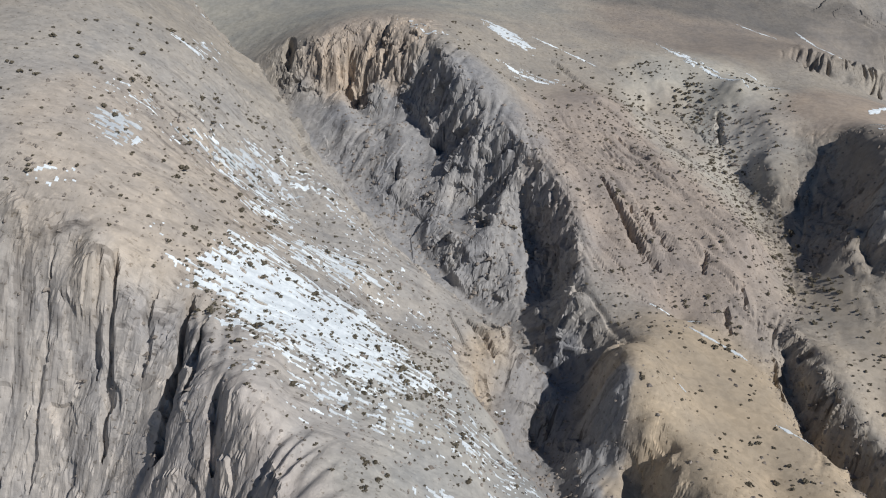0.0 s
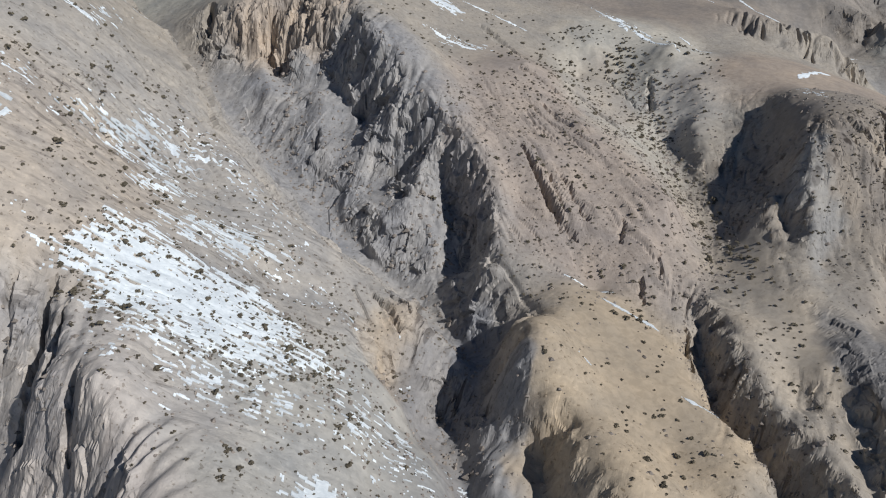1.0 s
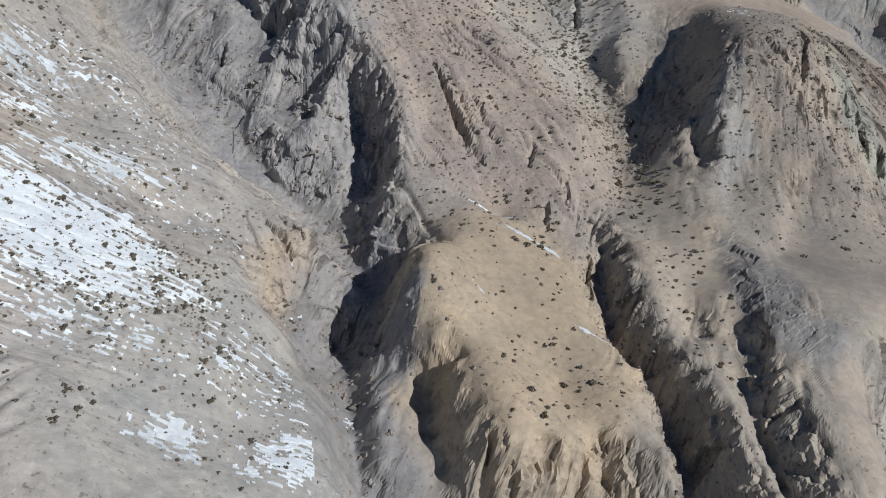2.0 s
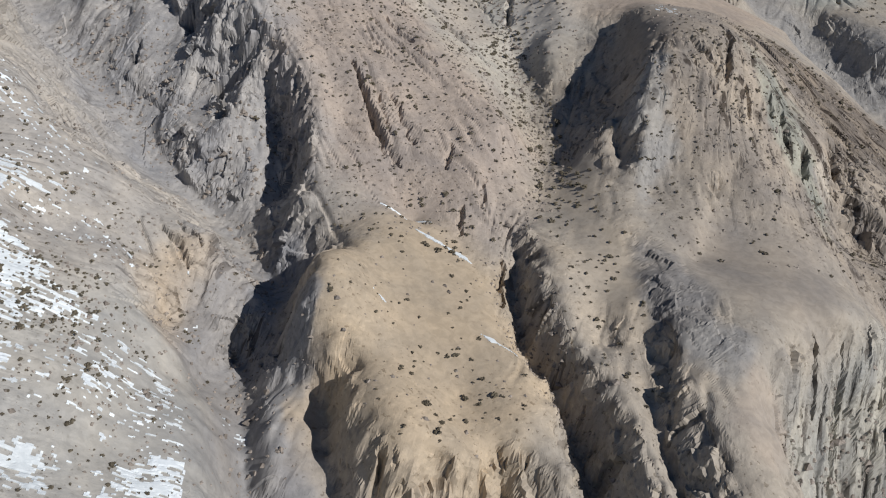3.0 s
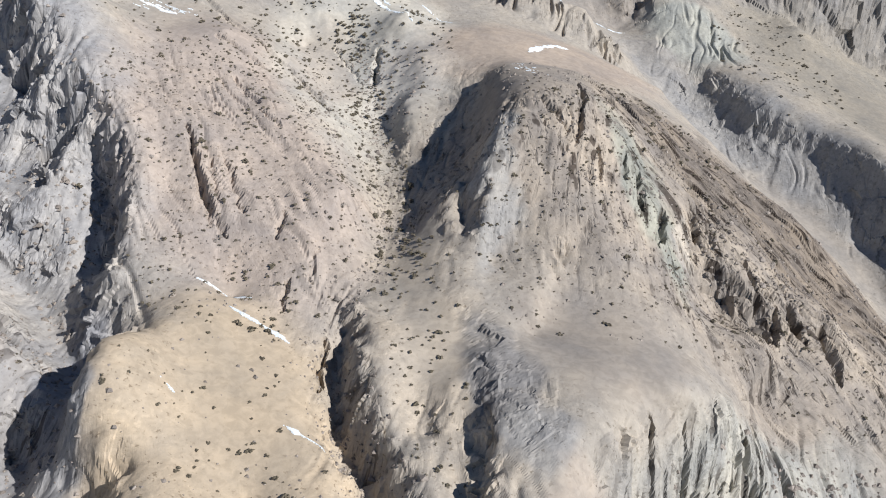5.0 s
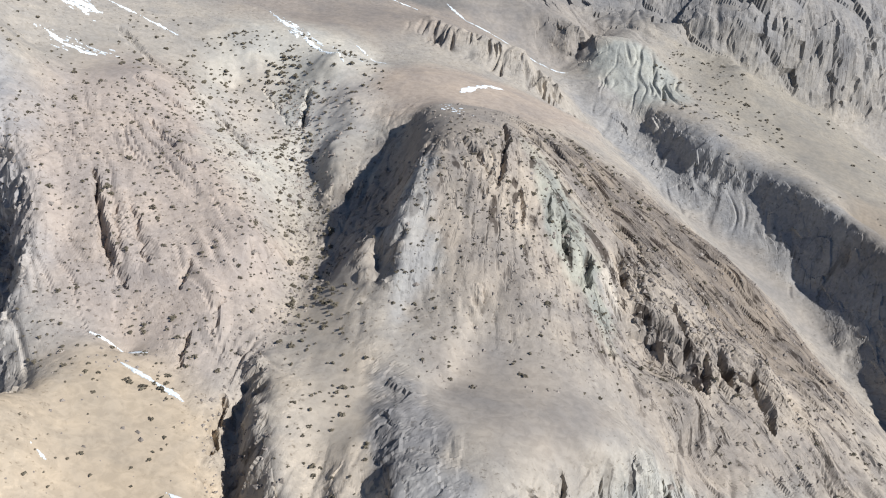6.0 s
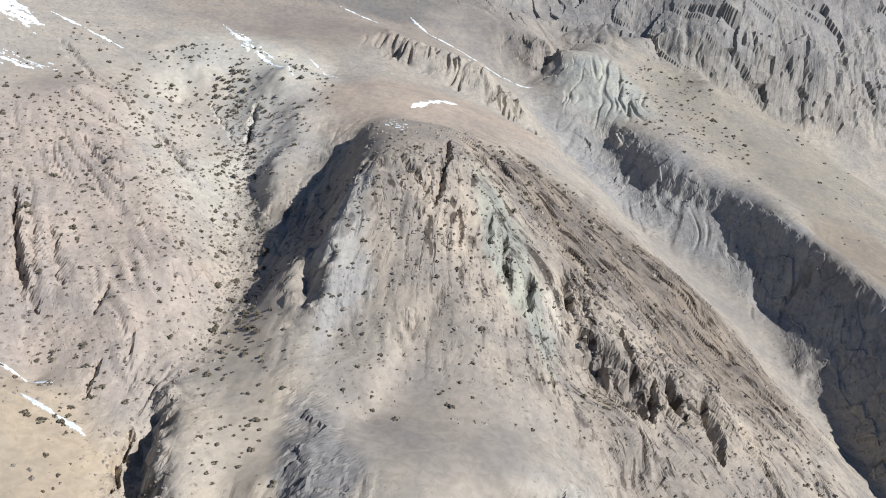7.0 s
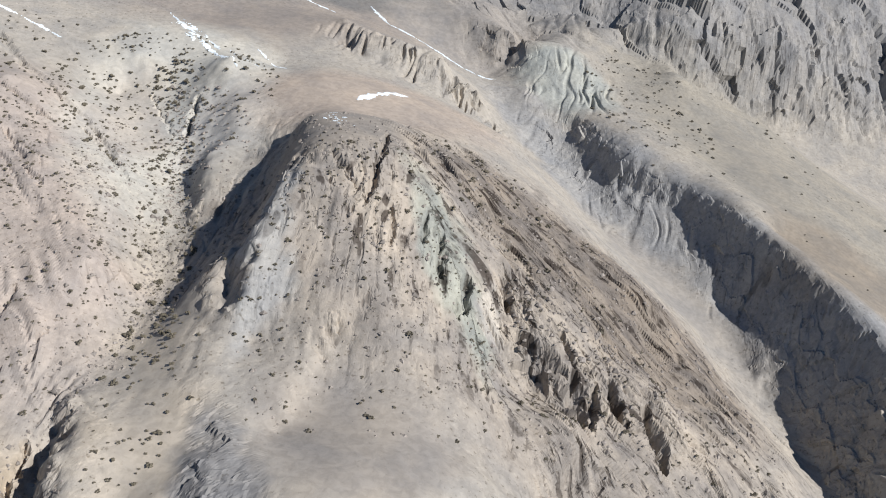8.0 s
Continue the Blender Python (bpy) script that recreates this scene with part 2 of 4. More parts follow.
def sample(field, x, y):
    """Cubic reading of a field on the plan's raster, held at its border."""
    fx, fy = np.clip((x - X0) / STEP, 1, NX - 3.001), np.clip((y - Y0) / STEP, 1, NY - 3.001)
    ix, iy = fx.astype(int), fy.astype(int)
    tx, ty = fx - ix, fy - iy

    def four(t):
        return (-0.5 * t ** 3 + t * t - 0.5 * t, 1.5 * t ** 3 - 2.5 * t * t + 1, -1.5 * t ** 3 + 2 * t * t + 0.5 * t, 0.5 * t ** 3 - 0.5 * t * t)
    wx, wy = four(tx), four(ty)
    return sum(wy[j] * sum(wx[i] * field[iy + j - 1, ix + i - 1] for i in range(4)) for j in range(4))


slope_y, slope_x = np.gradient(plan, STEP)
steep_plan = np.clip(np.hypot(slope_x, slope_y), 0, 3)
for _ in range(2):
    steep_plan = (steep_plan + np.roll(steep_plan, 1, 0) + np.roll(steep_plan, -1, 0) + np.roll(steep_plan, 1, 1) + np.roll(steep_plan, -1, 1)) / 5

# Furrows and beds: centre x, y, half length, half width, turn, run of the beds, wavelength, stretch, depth, depth of cracks, how plainly the beds show
BEDS = [
    (-30, 350, 150, 150, 0, 0, 6.0, 6, 0.7, 0.7, 0.5),        # near slope, faint runs downhill
    (-35, 450, 60, 45, 50, -62, 7.0, 7, 1.0, 1.6, 0.35),        # furrows towards its rim
    (60, 350, 40, 60, 20, -60, 6.0, 6, 1.0, 1.8, 0.35),
    (-140, 262, 130, 30, -5, -98, 13.0, 9, 0.8, 3.0, 0.38),     # fluted near cliff
    (-55, 205, 65, 30, -55, -120, 13.0, 6, 2.0, 4.0, 0.40),
    (-45, 695, 60, 32, -10, -95, 15.0, 3, 9.0, 6.0, 0.60),      # pinnacles above the ravine
    (15, 560, 130, 60, -56, -125, 26.0, 2.2, 9.0, 2.0, 0.00),   # grey rock face
    (10, 560, 140, 70, -56, -104, 10.0, 4, 1.2, 1.6, 0.50),
    (150, 480, 80, 130, 15, -70, 9.0, 7, 0.9, 2.2, 0.45),       # brown slope
    (150, 560, 120, 120, 0, -58, 24.0, 5, 1.6, 1.8, 0.00),
    (84, 300, 18, 120, 8, -116, 9.0, 4, 2.5, 3.0, 0.85),       # lower ravine
    (160, 219, 50, 14, 8, -100, 8.0, 3, 3.0, 4.0, 0.85),      # front of the ochre plateau
    (212, 320, 22, 90, 5, -110, 9.0, 4, 1.6, 1.5, 0.60),
    (268, 300, 34, 80, 0, -95, 10.0, 4, 2.0, 1.5, 0.50),
    (396, 292, 102, 30, 25, -100, 7.0, 8, 3.0, 5.0, 0.90),      # front cliff
    (280, 490, 30, 110, -20, -112, 10.0, 4, 1.5, 1.5, 0.70),    # wall under the peak
    (462, 396, 48, 20, -27, -108, 13.0, 1.9, 7.0, 3.0, 0.00),   # crags on the fold
    (578, 610, 26, 180, 22, -113, 12.0, 4, 1.6, 2.2, 0.5),     # far valley wall
    (420, 742, 85, 24, -30, -108, 8.0, 4, 3.0, 7.0, 0.80),      # spur behind the plateau
    (740, 690, 90, 200, 8, -75, 60.0, 4, 3.0, 0.0, 0.00),       # bands on the far slope
    (570, 790, 40, 50, -20, -110, 8.0, 6, 1.2, 3.5, 0.55),         # fluted dome
    (560, 905, 120, 50, 0, -60, 16.0, 4, 3.0, 3.0, 0.40),
    (850, 905, 330, 75, -8, -104, 20.0, 3.0, 2.0, 2.5, 0.45),
]
# Single clefts: from x, y to x, y, half width, depth
CLEFTS = [
    (-106, 279, -104, 246, 2.2, 9), (-111, 276, -111, 262, 1.6, 5), (-77, 274, -78, 230, 2.6, 13), (-91, 274, -90, 256, 1.4, 5),
    (-57, 232, -54, 216, 2.5, 8), (-70, 260, -69, 238, 2.0, 7), (-130, 282, -134, 246, 1.5, 5),
    (131, 505, 143, 459, 1.5, 4.0), (143, 459, 155, 433, 1.5, 3.5), (152, 487, 162, 448, 1.4, 3.0), (143, 484, 150, 455, 1.2, 2.5),
    (184, 446, 180, 427, 1.6, 3.0), (170, 541, 181, 520, 1.4, 2.5), (186, 400, 183, 380, 1.5, 3.0), (200, 420, 196, 396, 1.4, 2.5),
    (40, 374, 54, 355, 1.8, 4.0), (46, 380, 58, 364, 1.2, 3.0), (251, 652, 246, 627, 1.8, 4.0), (222, 684, 240, 632, 1.4, 2.0),
    (-56, 701, -53, 676, 5.0, 16), (-114, 745, -109, 712, 5.0, 14), (-8, 582, -5, 560, 2.5, 6),
    (357, 526, 346, 487, 2.2, 5.0), (346, 487, 337, 458, 2.2, 5.0), (321, 491, 336, 463, 1.6, 3.0), (350, 459, 349, 441, 1.8, 4.0),
    (371, 464, 365, 449, 1.8, 4.0), (379, 461, 373, 435, 2.0, 4.5), (391, 440, 382, 420, 2.8, 7.0), (413, 447, 413, 433, 2.4, 6.0), (417, 422, 438, 405, 3.4, 6.0),
    (440, 422, 444, 410, 2.5, 5.0), (443, 405, 444, 383, 4.2, 10.0), (463, 403, 464, 384, 3.0, 9.0), (455, 400, 447, 382, 2.2, 6.0), (478, 388, 484, 365, 4.2, 11.0),
    (390, 311, 395, 284, 3.0, 10), (418, 318, 427, 292, 3.0, 9), (330, 298, 331, 274, 1.6, 6), (352, 302, 356, 275, 1.4, 5),
    (203, 364, 199, 335, 2.0, 6), (138, 243, 137, 216, 3.5, 13), (176, 240, 178, 214, 3.5, 10), (252, 668, 248, 627, 2.2, 4.5), (138, 623, 171, 605, 2.4, 3.0), (129, 514, 136, 482, 2.0, 4.5), (136, 482, 148, 440, 2.0, 5.0), (151, 581, 168, 549, 1.8, 2.5), (189, 607, 213, 576, 1.8, 2.5),
    (117, 719, 140, 680, 4.5, 3.0), (140, 680, 168, 640, 4.5, 3.0), (168, 640, 195, 612, 4.5, 3.0), (195, 612, 219, 556, 4.0, 2.5),
]
# Smooth ground, where fine earth hides the rock: centre x, y, half length, half width, turn
SMOOTH = [
    (322, 330, 42, 38, 0), (248, 410, 14, 34, -12), (165, 330, 26, 60, 10), (155, 390, 22, 14, 0), (360, 635, 60, 40, 0),
    (290, 800, 60, 60, 0), (690, 560, 40, 110, 8), (-130, 950, 200, 120, 0), (130, 660, 40, 60, 30), (225, 685, 70, 75, 0), (265, 665, 34, 50, -20), (572, 535, 20, 60, 20), (268, 600, 22, 60, -8), (60, 265, 40, 60, 0), (440, 900, 60, 40, 0), (350, 585, 26, 40, 0), (690, 700, 45, 100, 8), (286, 246, 14, 22, -6), (330, 532, 32, 40, -20), (249, 350, 12, 40, 2),
]


def smoothness(x, y):
    m = np.zeros(len(x))
    for cx, cy, rx, ry, turn in SMOOTH:
        m = np.maximum(m, oval(x + 6 * fbm(x, y, 25, 2, 551), y + 6 * fbm(x, y, 25, 2, 552), cx, cy, rx, ry, turn, 0.3))
    return m


def facets(x, y, scale, seed, tilt=0.5):
    """Broken rock: tilted flat blocks that meet in sharp edges."""
    u, v = x / scale, y / (scale * 1.35)
    iu, iv = np.floor(u).astype(np.int64), np.floor(v).astype(np.int64)
    best, out = np.full(u.shape, 9.0), np.zeros(u.shape)
    for di in (-1, 0, 1):
        for dj in (-1, 0, 1):
            ci, cj = iu + di, iv + dj
            du = u - (ci + hash01(ci, cj, seed))
            dv = v - (cj + hash01(ci, cj, seed + 1))
            d = du * du + dv * dv
            near = d < best
            value = (hash01(ci, cj, seed + 2) - 0.5) * 2 * du + (hash01(ci, cj, seed + 3) - 0.5) * 2 * dv + 0.7 * (hash01(ci, cj, seed + 4) - 0.5)
            out = np.where(near, value, out)
            best = np.where(near, d, best)
    return out * scale * tilt


def cracks(u, v, wave, stretch, seed, thin=0.2):
    """Thin dark clefts that come and go, 0 to 1."""
    line = np.abs(pnoise(u / (wave * stretch), v / wave, seed))
    gate = np.clip(2.5 * pnoise(u / (wave * stretch * 0.8), v / (wave * 2.2), seed + 1) + 0.15, 0, 1)
    cut = np.clip(1 - line / thin, 0, 1)
    return cut * cut * (3 - 2 * cut) * gate


def scarps(s, seed):
    """Upturned beds: each rises at once and falls slowly, with a height of its own."""
    n = np.floor(s)
    f = s - n
    up = np.clip((f - 0.72) / 0.28, 0, 1)
    here, after = (hash01(n.astype(np.int64) + k, np.full(n.shape, 3, np.int64), seed) ** 2 for k in (0, 1))
    return here * (1 - f / 0.72) * (f < 0.72) + after * up * up * (3 - 2 * up)


def folded(x, y):
    """The folded mountain's beds bend over an upright axis: across the beds, and along them."""
    wx, wy = x + 9 * fbm(x, y, 60, 2, 61) + 0.5 * fbm(x, y, 5, 2, 62), y + 9 * fbm(x, y, 60, 2, 63) + 0.5 * fbm(x, y, 5, 2, 64)
    down, side = turned(wx, wy, 372, 472, -70)
    bend = np.sqrt(side * side + 16)
    limb = np.where(side > 0, radians(20), radians(30))
    return np.where(side > 0, 1, 0.684) * (down * np.sin(limb) - bend * np.cos(limb)), down * np.cos(limb) + bend * np.sin(limb) + 400 * (side > 0)


def bedding(x, y):
    """Across the beds, along the beds (metres), and how plainly they show."""
    fold = oval(x, y, 425, 455, 195, 105, -30, 0.35)
    over, on_way = folded(x, y)
    best, across, way = fold.copy(), over, on_way
    for k, (cx, cy, rx, ry, turn, run, wave, stretch, depth, cleft, plain) in enumerate(BEDS):
        if plain <= 0:
            continue
        mask = oval(x, y, cx, cy, rx, ry, turn, 0.3) * plain
        win = mask > best
        wx, wy = x[win], y[win]
        u, v = turned(wx, wy, 0, 0, run)
        v = v + 0.8 * fbm(wx, wy, 5 * wave, 2, 300 + k) * wave + 0.35 * fbm(wx, wy, 7.0, 2, 340 + k)
        best[win], across[win], way[win] = mask[win], v + 37 * k, u
    bare = np.clip(sample(steep_plan, x, y) * 1.3 - 0.25, 0.25, 1)
    return np.c_[across, way, best * np.maximum(bare, fold) * (1 - smoothness(x, y))]


def relief(x, y):
    """The height of the land, with its beds, furrows and rubble."""
    calm = 1 - 0.8 * np.maximum(oval(x, y, 632, 530, 40, 130, 16, 0.3), 0.7 * oval(x, y, 118, 292, 20, 85, -8, 0.3))
    wx = (2.4 * fbm(x, y, 46, 2, 11) + 2.2 * fbm(x, y, 15, 2, 31)) * calm
    wy = (2.4 * fbm(x, y, 46, 2, 21) + 2.2 * fbm(x, y, 15, 2, 41)) * calm
    steep = np.clip(sample(steep_plan, x, y), 0, 2.2)
    keep = np.clip(steep * 1.2, 0.2, 1.0)
    z = sample(plan, x + wx * keep, y + wy * keep)
    soft = smoothness(x, y)
    rock = np.clip((steep - 0.62) / 0.6, 0, 1)
    for k, (cx, cy, rx, ry, turn, run, wave, stretch, depth, cleft, plain) in enumerate(BEDS):
        mask = oval(x, y, cx, cy, rx, ry, turn, 0.3)
        live = mask > 0
        if not live.any():
            continue
        u, v = turned(x[live], y[live], 0, 0, run)
        v = v + 0.8 * fbm(x[live], y[live], 5 * wave, 2, 300 + k) * wave
        wide = wave * 1.1
        beds = 0.4 * ridged(u / (wave * stretch), v / wave, 100 + k) + facets(u / (0.7 * stretch), v / 1.35, wide, 100 + 5 * k, 1.1 / wide) + 0.3 * facets(u / (0.5 * stretch), v / 1.35, 0.5 * wide, 103 + 5 * k, 2.2 / wide)
        part = depth * (beds - 0.2) * (0.15 + 0.85 * rock[live])
        part = part - cleft * (cracks(u, v, wave * 1.6, stretch, 200 + 3 * k) + 0.6 * cracks(u, v, max(9.0, wave), stretch, 201 + 3 * k))
        z[live] += mask[live] * part * (1 - soft[live])
    # folded beds fan out below the peak
    fold = oval(x, y, 425, 455, 195, 105, -30, 0.35)
    live = fold > 0
    fx, fy = x[live], y[live]
    over, on_way = folded(fx, fy)
    vary = np.clip(fbm(fx, fy, 40, 3, 73) * 1.8 + 0.55, 0, 1) * np.where(turned(fx, fy, 372, 472, -70)[1] > 0, 1, 0.5)
    beds = 2.3 * scarps(over / 6.8, 71) + 3.2 * scarps(over / 15 + 0.3, 72) - 1.6
    clefts = 3.2 * cracks(on_way, over, 14, 4, 75, 0.12) + 3.0 * cracks(on_way, over, 9, 4.5, 77, 0.15) + 2.2 * cracks(on_way, over, 6, 5, 79, 0.19)
    z[live] += fold[live] * (vary * beds - (0.15 + 0.85 * vary) * clefts) * (1 - soft[live])
    for ax, ay, bx, by, wide, deep in CLEFTS:
        live = (x > min(ax, bx) - 9) & (x < max(ax, bx) + 9) & (y > min(ay, by) - 9) & (y < max(ay, by) + 9)
        px, py, dx, dy = x[live], y[live], bx - ax, by - ay
        px, py = px + 3.0 * fbm(px, py, 8, 3, 401), py + 3.0 * fbm(px, py, 8, 3, 402)
        t = np.clip(((px - ax) * dx + (py - ay) * dy) / (dx * dx + dy * dy), 0, 1)
        gap = np.hypot(px - ax - t * dx, py - ay - t * dy) / (max(wide, 1.35) * (0.4 + 0.6 * np.sin(math.pi * np.clip(t, 0.06, 0.94))))
        z[live] -= deep * np.clip(1.3 - gap, 0, 1)
    far = oval(x, y, 850, 920, 330, 75, -8, 0.3)
    on = far > 0
    z[on] += far[on] * (facets(x[on] + 2 * wx[on], y[on] + 2 * wy[on], 62, 861, 0.26) + facets(x[on] + wx[on], y[on] + wy[on], 24, 866, 0.2))
    z += ((0.4 + 1.2 * rock) * fbm(x, y, 16, 3, 81) + 0.12 * (1 - rock) * (ridged(x / 5.3, y / 5.3, 91) - 0.5) + 0.06 * (1 - rock) * (ridged(x / 2.4, y / 2.4, 92) - 0.5)) * (1 - 0.75 * soft) * (0.35 + 0.65 * calm)
    away = np.clip((y - 850) / 500, 0, 1) + np.clip((np.abs(x - 250) - 750) / 500, 0, 1)
    z += np.clip(away, 0, 1.5) * (60 * fbm(x, y, 420, 5, 95) + 26 * ridged(x / 160, y / 160, 96))
    return z


def blocks(x, y, z, scale, seed):
    """Broken rock in the round: tilted flat faces that meet in sharp edges."""
    u, v, w = x / scale, y / scale, z / (scale * 1.6)
    iu, iv, iw = np.floor(u).astype(np.int64), np.floor(v).astype(np.int64), np.floor(w).astype(np.int64)
    best, out = np.full(u.shape, 9.0), np.zeros(u.shape)
    for di in (-1, 0, 1):
        for dj in (-1, 0, 1):
            for dk in (-1, 0, 1):
                ci, cj = iu + di, iv + dj + 7919 * (iw + dk)
                a, b, c = (hash01(ci, cj, seed + n) for n in range(3))
                du, dv, dw = u - iu - di - a, v - iv - dj - b, w - iw - dk - c
                d = du * du + dv * dv + dw * dw
                near = d < best
                best = np.where(near, d, best)
                out = np.where(near, 1.5 * (b - 0.5) * du + 1.5 * (c - 0.5) * dv + 1.8 * (a - 0.5) * dw + 0.6 * (a + b - 1), out)
    return out * scale


# Bare rock that shows its blocks though it is not steep: centre x, y, half length, half width, turn
BROKEN = [(272, 318, 13, 42, 6), (560, 690, 24, 70, 18), (462, 396, 46, 18, -27), (-45, 690, 60, 32, -10)]

# Walls with plain faces: the near cliff, the wall under the peak, the far valley's wall, the rims of the plateaus
PLAIN = [(-140, 262, 130, 30, -5), (-55, 205, 65, 30, -55), (288, 500, 24, 95, -14), (612, 560, 36, 200, 18), (104, 330, 16, 70, -8), (120, 270, 22, 50, -4), (396, 292, 102, 30, 25), (218, 310, 14, 90, 5)]


def carved(x, y):
    """Places on the land, with the blocks of its bare rock standing out of the face."""
    z = relief(x, y)
    gx = (sample(plan, x + 3, y) - sample(plan, x - 3, y)) / 6
    gy = (sample(plan, x, y + 3) - sample(plan, x, y - 3)) / 6
    bare = np.clip((np.hypot(gx, gy) - 0.75) / 0.5, 0, 1)
    for cx, cy, rx, ry, turn in BROKEN:
        bare = np.maximum(bare, 0.6 * oval(x, y, cx, cy, rx, ry, turn, 0.3))
    for cx, cy, rx, ry, turn in PLAIN:
        bare = bare * (1 - 0.65 * oval(x, y, cx, cy, rx, ry, turn, 0.3))
    bare = bare * (1 - smoothness(x, y)) * (1 - 0.6 * oval(x, y, 425, 455, 195, 105, -30, 0.35))
    on = np.nonzero(bare > 0.02)[0]
    bx, by, bz = x[on], y[on], z[on]
    out = 0.28 * blocks(bx, by, bz, 16, 841) + (0.26 * blocks(bx, by, bz, 6.5, 851) + 0.24 * blocks(bx, by, bz, 2.9, 861)) * np.clip((780 - by) / 60, 0, 1)
    out = out * bare[on] / np.sqrt(1 + gx[on] ** 2 + gy[on] ** 2)
    places = np.c_[x, y, z]
    places[on] += out[:, None] * np.c_[-gx[on], -gy[on], np.ones(len(on))]
    return places


# ---------------------------------------------------------------- materials
def shader(name):
    mat = bpy.data.materials.new(name)
    mat.use_nodes = True
    return mat, mat.node_tree.nodes, mat.node_tree.links


def noise_node(nodes, links, source, scale, detail=6.0, rough=0.6, distort=0.0):
    n = nodes.new("ShaderNodeTexNoise")
    n.inputs["Scale"].default_value, n.inputs["Detail"].default_value = scale, detail
    n.inputs["Roughness"].default_value, n.inputs["Distortion"].default_value = rough, distort
    links.new(source, n.inputs["Vector"])
    return n.outputs["Fac"]


def ranged(nodes, links, source, a, b, lo, hi):
    n = nodes.new("ShaderNodeMapRange")
    links.new(source, n.inputs[0])
    for k, v in zip((1, 2, 3, 4), (a, b, lo, hi)):
        n.inputs[k].default_value = v
    return n.outputs[0]


def blended(nodes, links, kind, fac, a, b):
    n = nodes.new("ShaderNodeMix")
    n.data_type, n.blend_type = "RGBA", kind
    for sock, v in ((n.inputs[0], fac), (n.inputs[6], a), (n.inputs[7], b)):
        if isinstance(v, (int, float)):
            sock.default_value = v
        elif isinstance(v, tuple):
            sock.default_value = (*v, 1)
        else:
            links.new(v, sock)
    return n.outputs[2]


def land_material():
    mat, nodes, links = shader("weathered_land")
    bsdf = nodes["Principled BSDF"]
    place = nodes.new("ShaderNodeNewGeometry").outputs["Position"]
    soil = nodes.new("ShaderNodeAttribute")
    soil.attribute_name = "soil"
    broad = noise_node(nodes, links, place, 0.035, 5, 0.6, 0.4)
    middle = noise_node(nodes, links, place, 0.24, 3, 0.6, 0.6)
    fine = noise_node(nodes, links, place, 0.48, 3, 0.55)
    stretched = nodes.new("ShaderNodeMapping")
    stretched.inputs["Scale"].default_value = (1, 1, 0.4)
    links.new(place, stretched.inputs[0])
    seams = noise_node(nodes, links, stretched.outputs[0], 0.55, 5, 0.65, 0.8)
    grit = soil.outputs["Alpha"]
    colour = blended(nodes, links, "MULTIPLY", 1.0, soil.outputs["Color"], blended(nodes, links, "MIX", ranged(nodes, links, broad, 0.3, 0.7, 0, 1), (0.84, 0.85, 0.88), (1.14, 1.1, 1.05)))
    colour = blended(nodes, links, "MULTIPLY", 1.0, colour, blended(nodes, links, "MIX", ranged(nodes, links, middle, 0.38, 0.62, 0, 1), (0.9, 0.895, 0.89), (1.07, 1.065, 1.06)))
    colour = blended(nodes, links, "MULTIPLY", grit, colour, blended(nodes, links, "MIX", ranged(nodes, links, fine, 0.33, 0.37, 0, 1), (0.66, 0.64, 0.61), (1.03, 1.03, 1.03)))
    colour = blended(nodes, links, "MULTIPLY", grit, colour, blended(nodes, links, "MIX", ranged(nodes, links, noise_node(nodes, links, place, 0.36, 3, 0.55), 0.6, 0.65, 0, 1), (1.0, 1.0, 1.0), (1.12, 1.115, 1.1)))
    colour = blended(nodes, links, "MULTIPLY", ranged(nodes, links, grit, 0, 1, 0.1, 0.5), colour, blended(nodes, links, "MIX", ranged(nodes, links, seams, 0.34, 0.39, 0, 1), (0.78, 0.77, 0.76), (1.05, 1.05, 1.05)))
    beds = nodes.new("ShaderNodeAttribute")
    beds.attribute_name = "bedding"
    split = nodes.new("ShaderNodeSeparateXYZ")
    links.new(beds.outputs["Vector"], split.inputs[0])
    lay = nodes.new("ShaderNodeCombineXYZ")
    for k, stretch in ((0, 1.0), (1, 0.24)):
        m = nodes.new("ShaderNodeMath")
        m.operation = "MULTIPLY"
        m.inputs[1].default_value = stretch
        links.new(split.outputs[k], m.inputs[0])
        links.new(m.outputs[0], lay.inputs[k])
    thin = noise_node(nodes, links, lay.outputs[0], 0.36, 3, 0.55)
    wide = noise_node(nodes, links, lay.outputs[0], 0.085, 3, 0.55)
    shown = ranged(nodes, links, split.outputs[2], 0, 1, 0, 1)
    colour = blended(nodes, links, "MULTIPLY", shown, colour, blended(nodes, links, "MIX", ranged(nodes, links, wide, 0.4, 0.6, 0, 1), (0.8, 0.81, 0.84), (1.18, 1.16, 1.12)))
    hair = noise_node(nodes, links, lay.outputs[0], 0.9, 2, 0.5)
    colour = blended(nodes, links, "MULTIPLY", shown, colour, blended(nodes, links, "MIX", ranged(nodes, links, hair, 0.36, 0.44, 0, 1), (0.9, 0.895, 0.89), (1.02, 1.02, 1.02)))
    # thin cracks along the beds, the shade inside them put into the colour
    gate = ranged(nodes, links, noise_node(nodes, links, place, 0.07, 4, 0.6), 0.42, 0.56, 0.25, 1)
    crack_shade = nodes.new("ShaderNodeMath")
    crack_shade.operation = "MULTIPLY"
    links.new(gate, crack_shade.inputs[0])
    links.new(shown, crack_shade.inputs[1])
    colour = blended(nodes, links, "MULTIPLY", crack_shade.outputs[0], colour, blended(nodes, links, "MIX", ranged(nodes, links, thin, 0.365, 0.40, 0, 1), (0.3, 0.28, 0.27), (1.04, 1.04, 1.04)))
    links.new(colour, bsdf.inputs["Base Color"])
    bsdf.inputs["Roughness"].default_value = 0.95
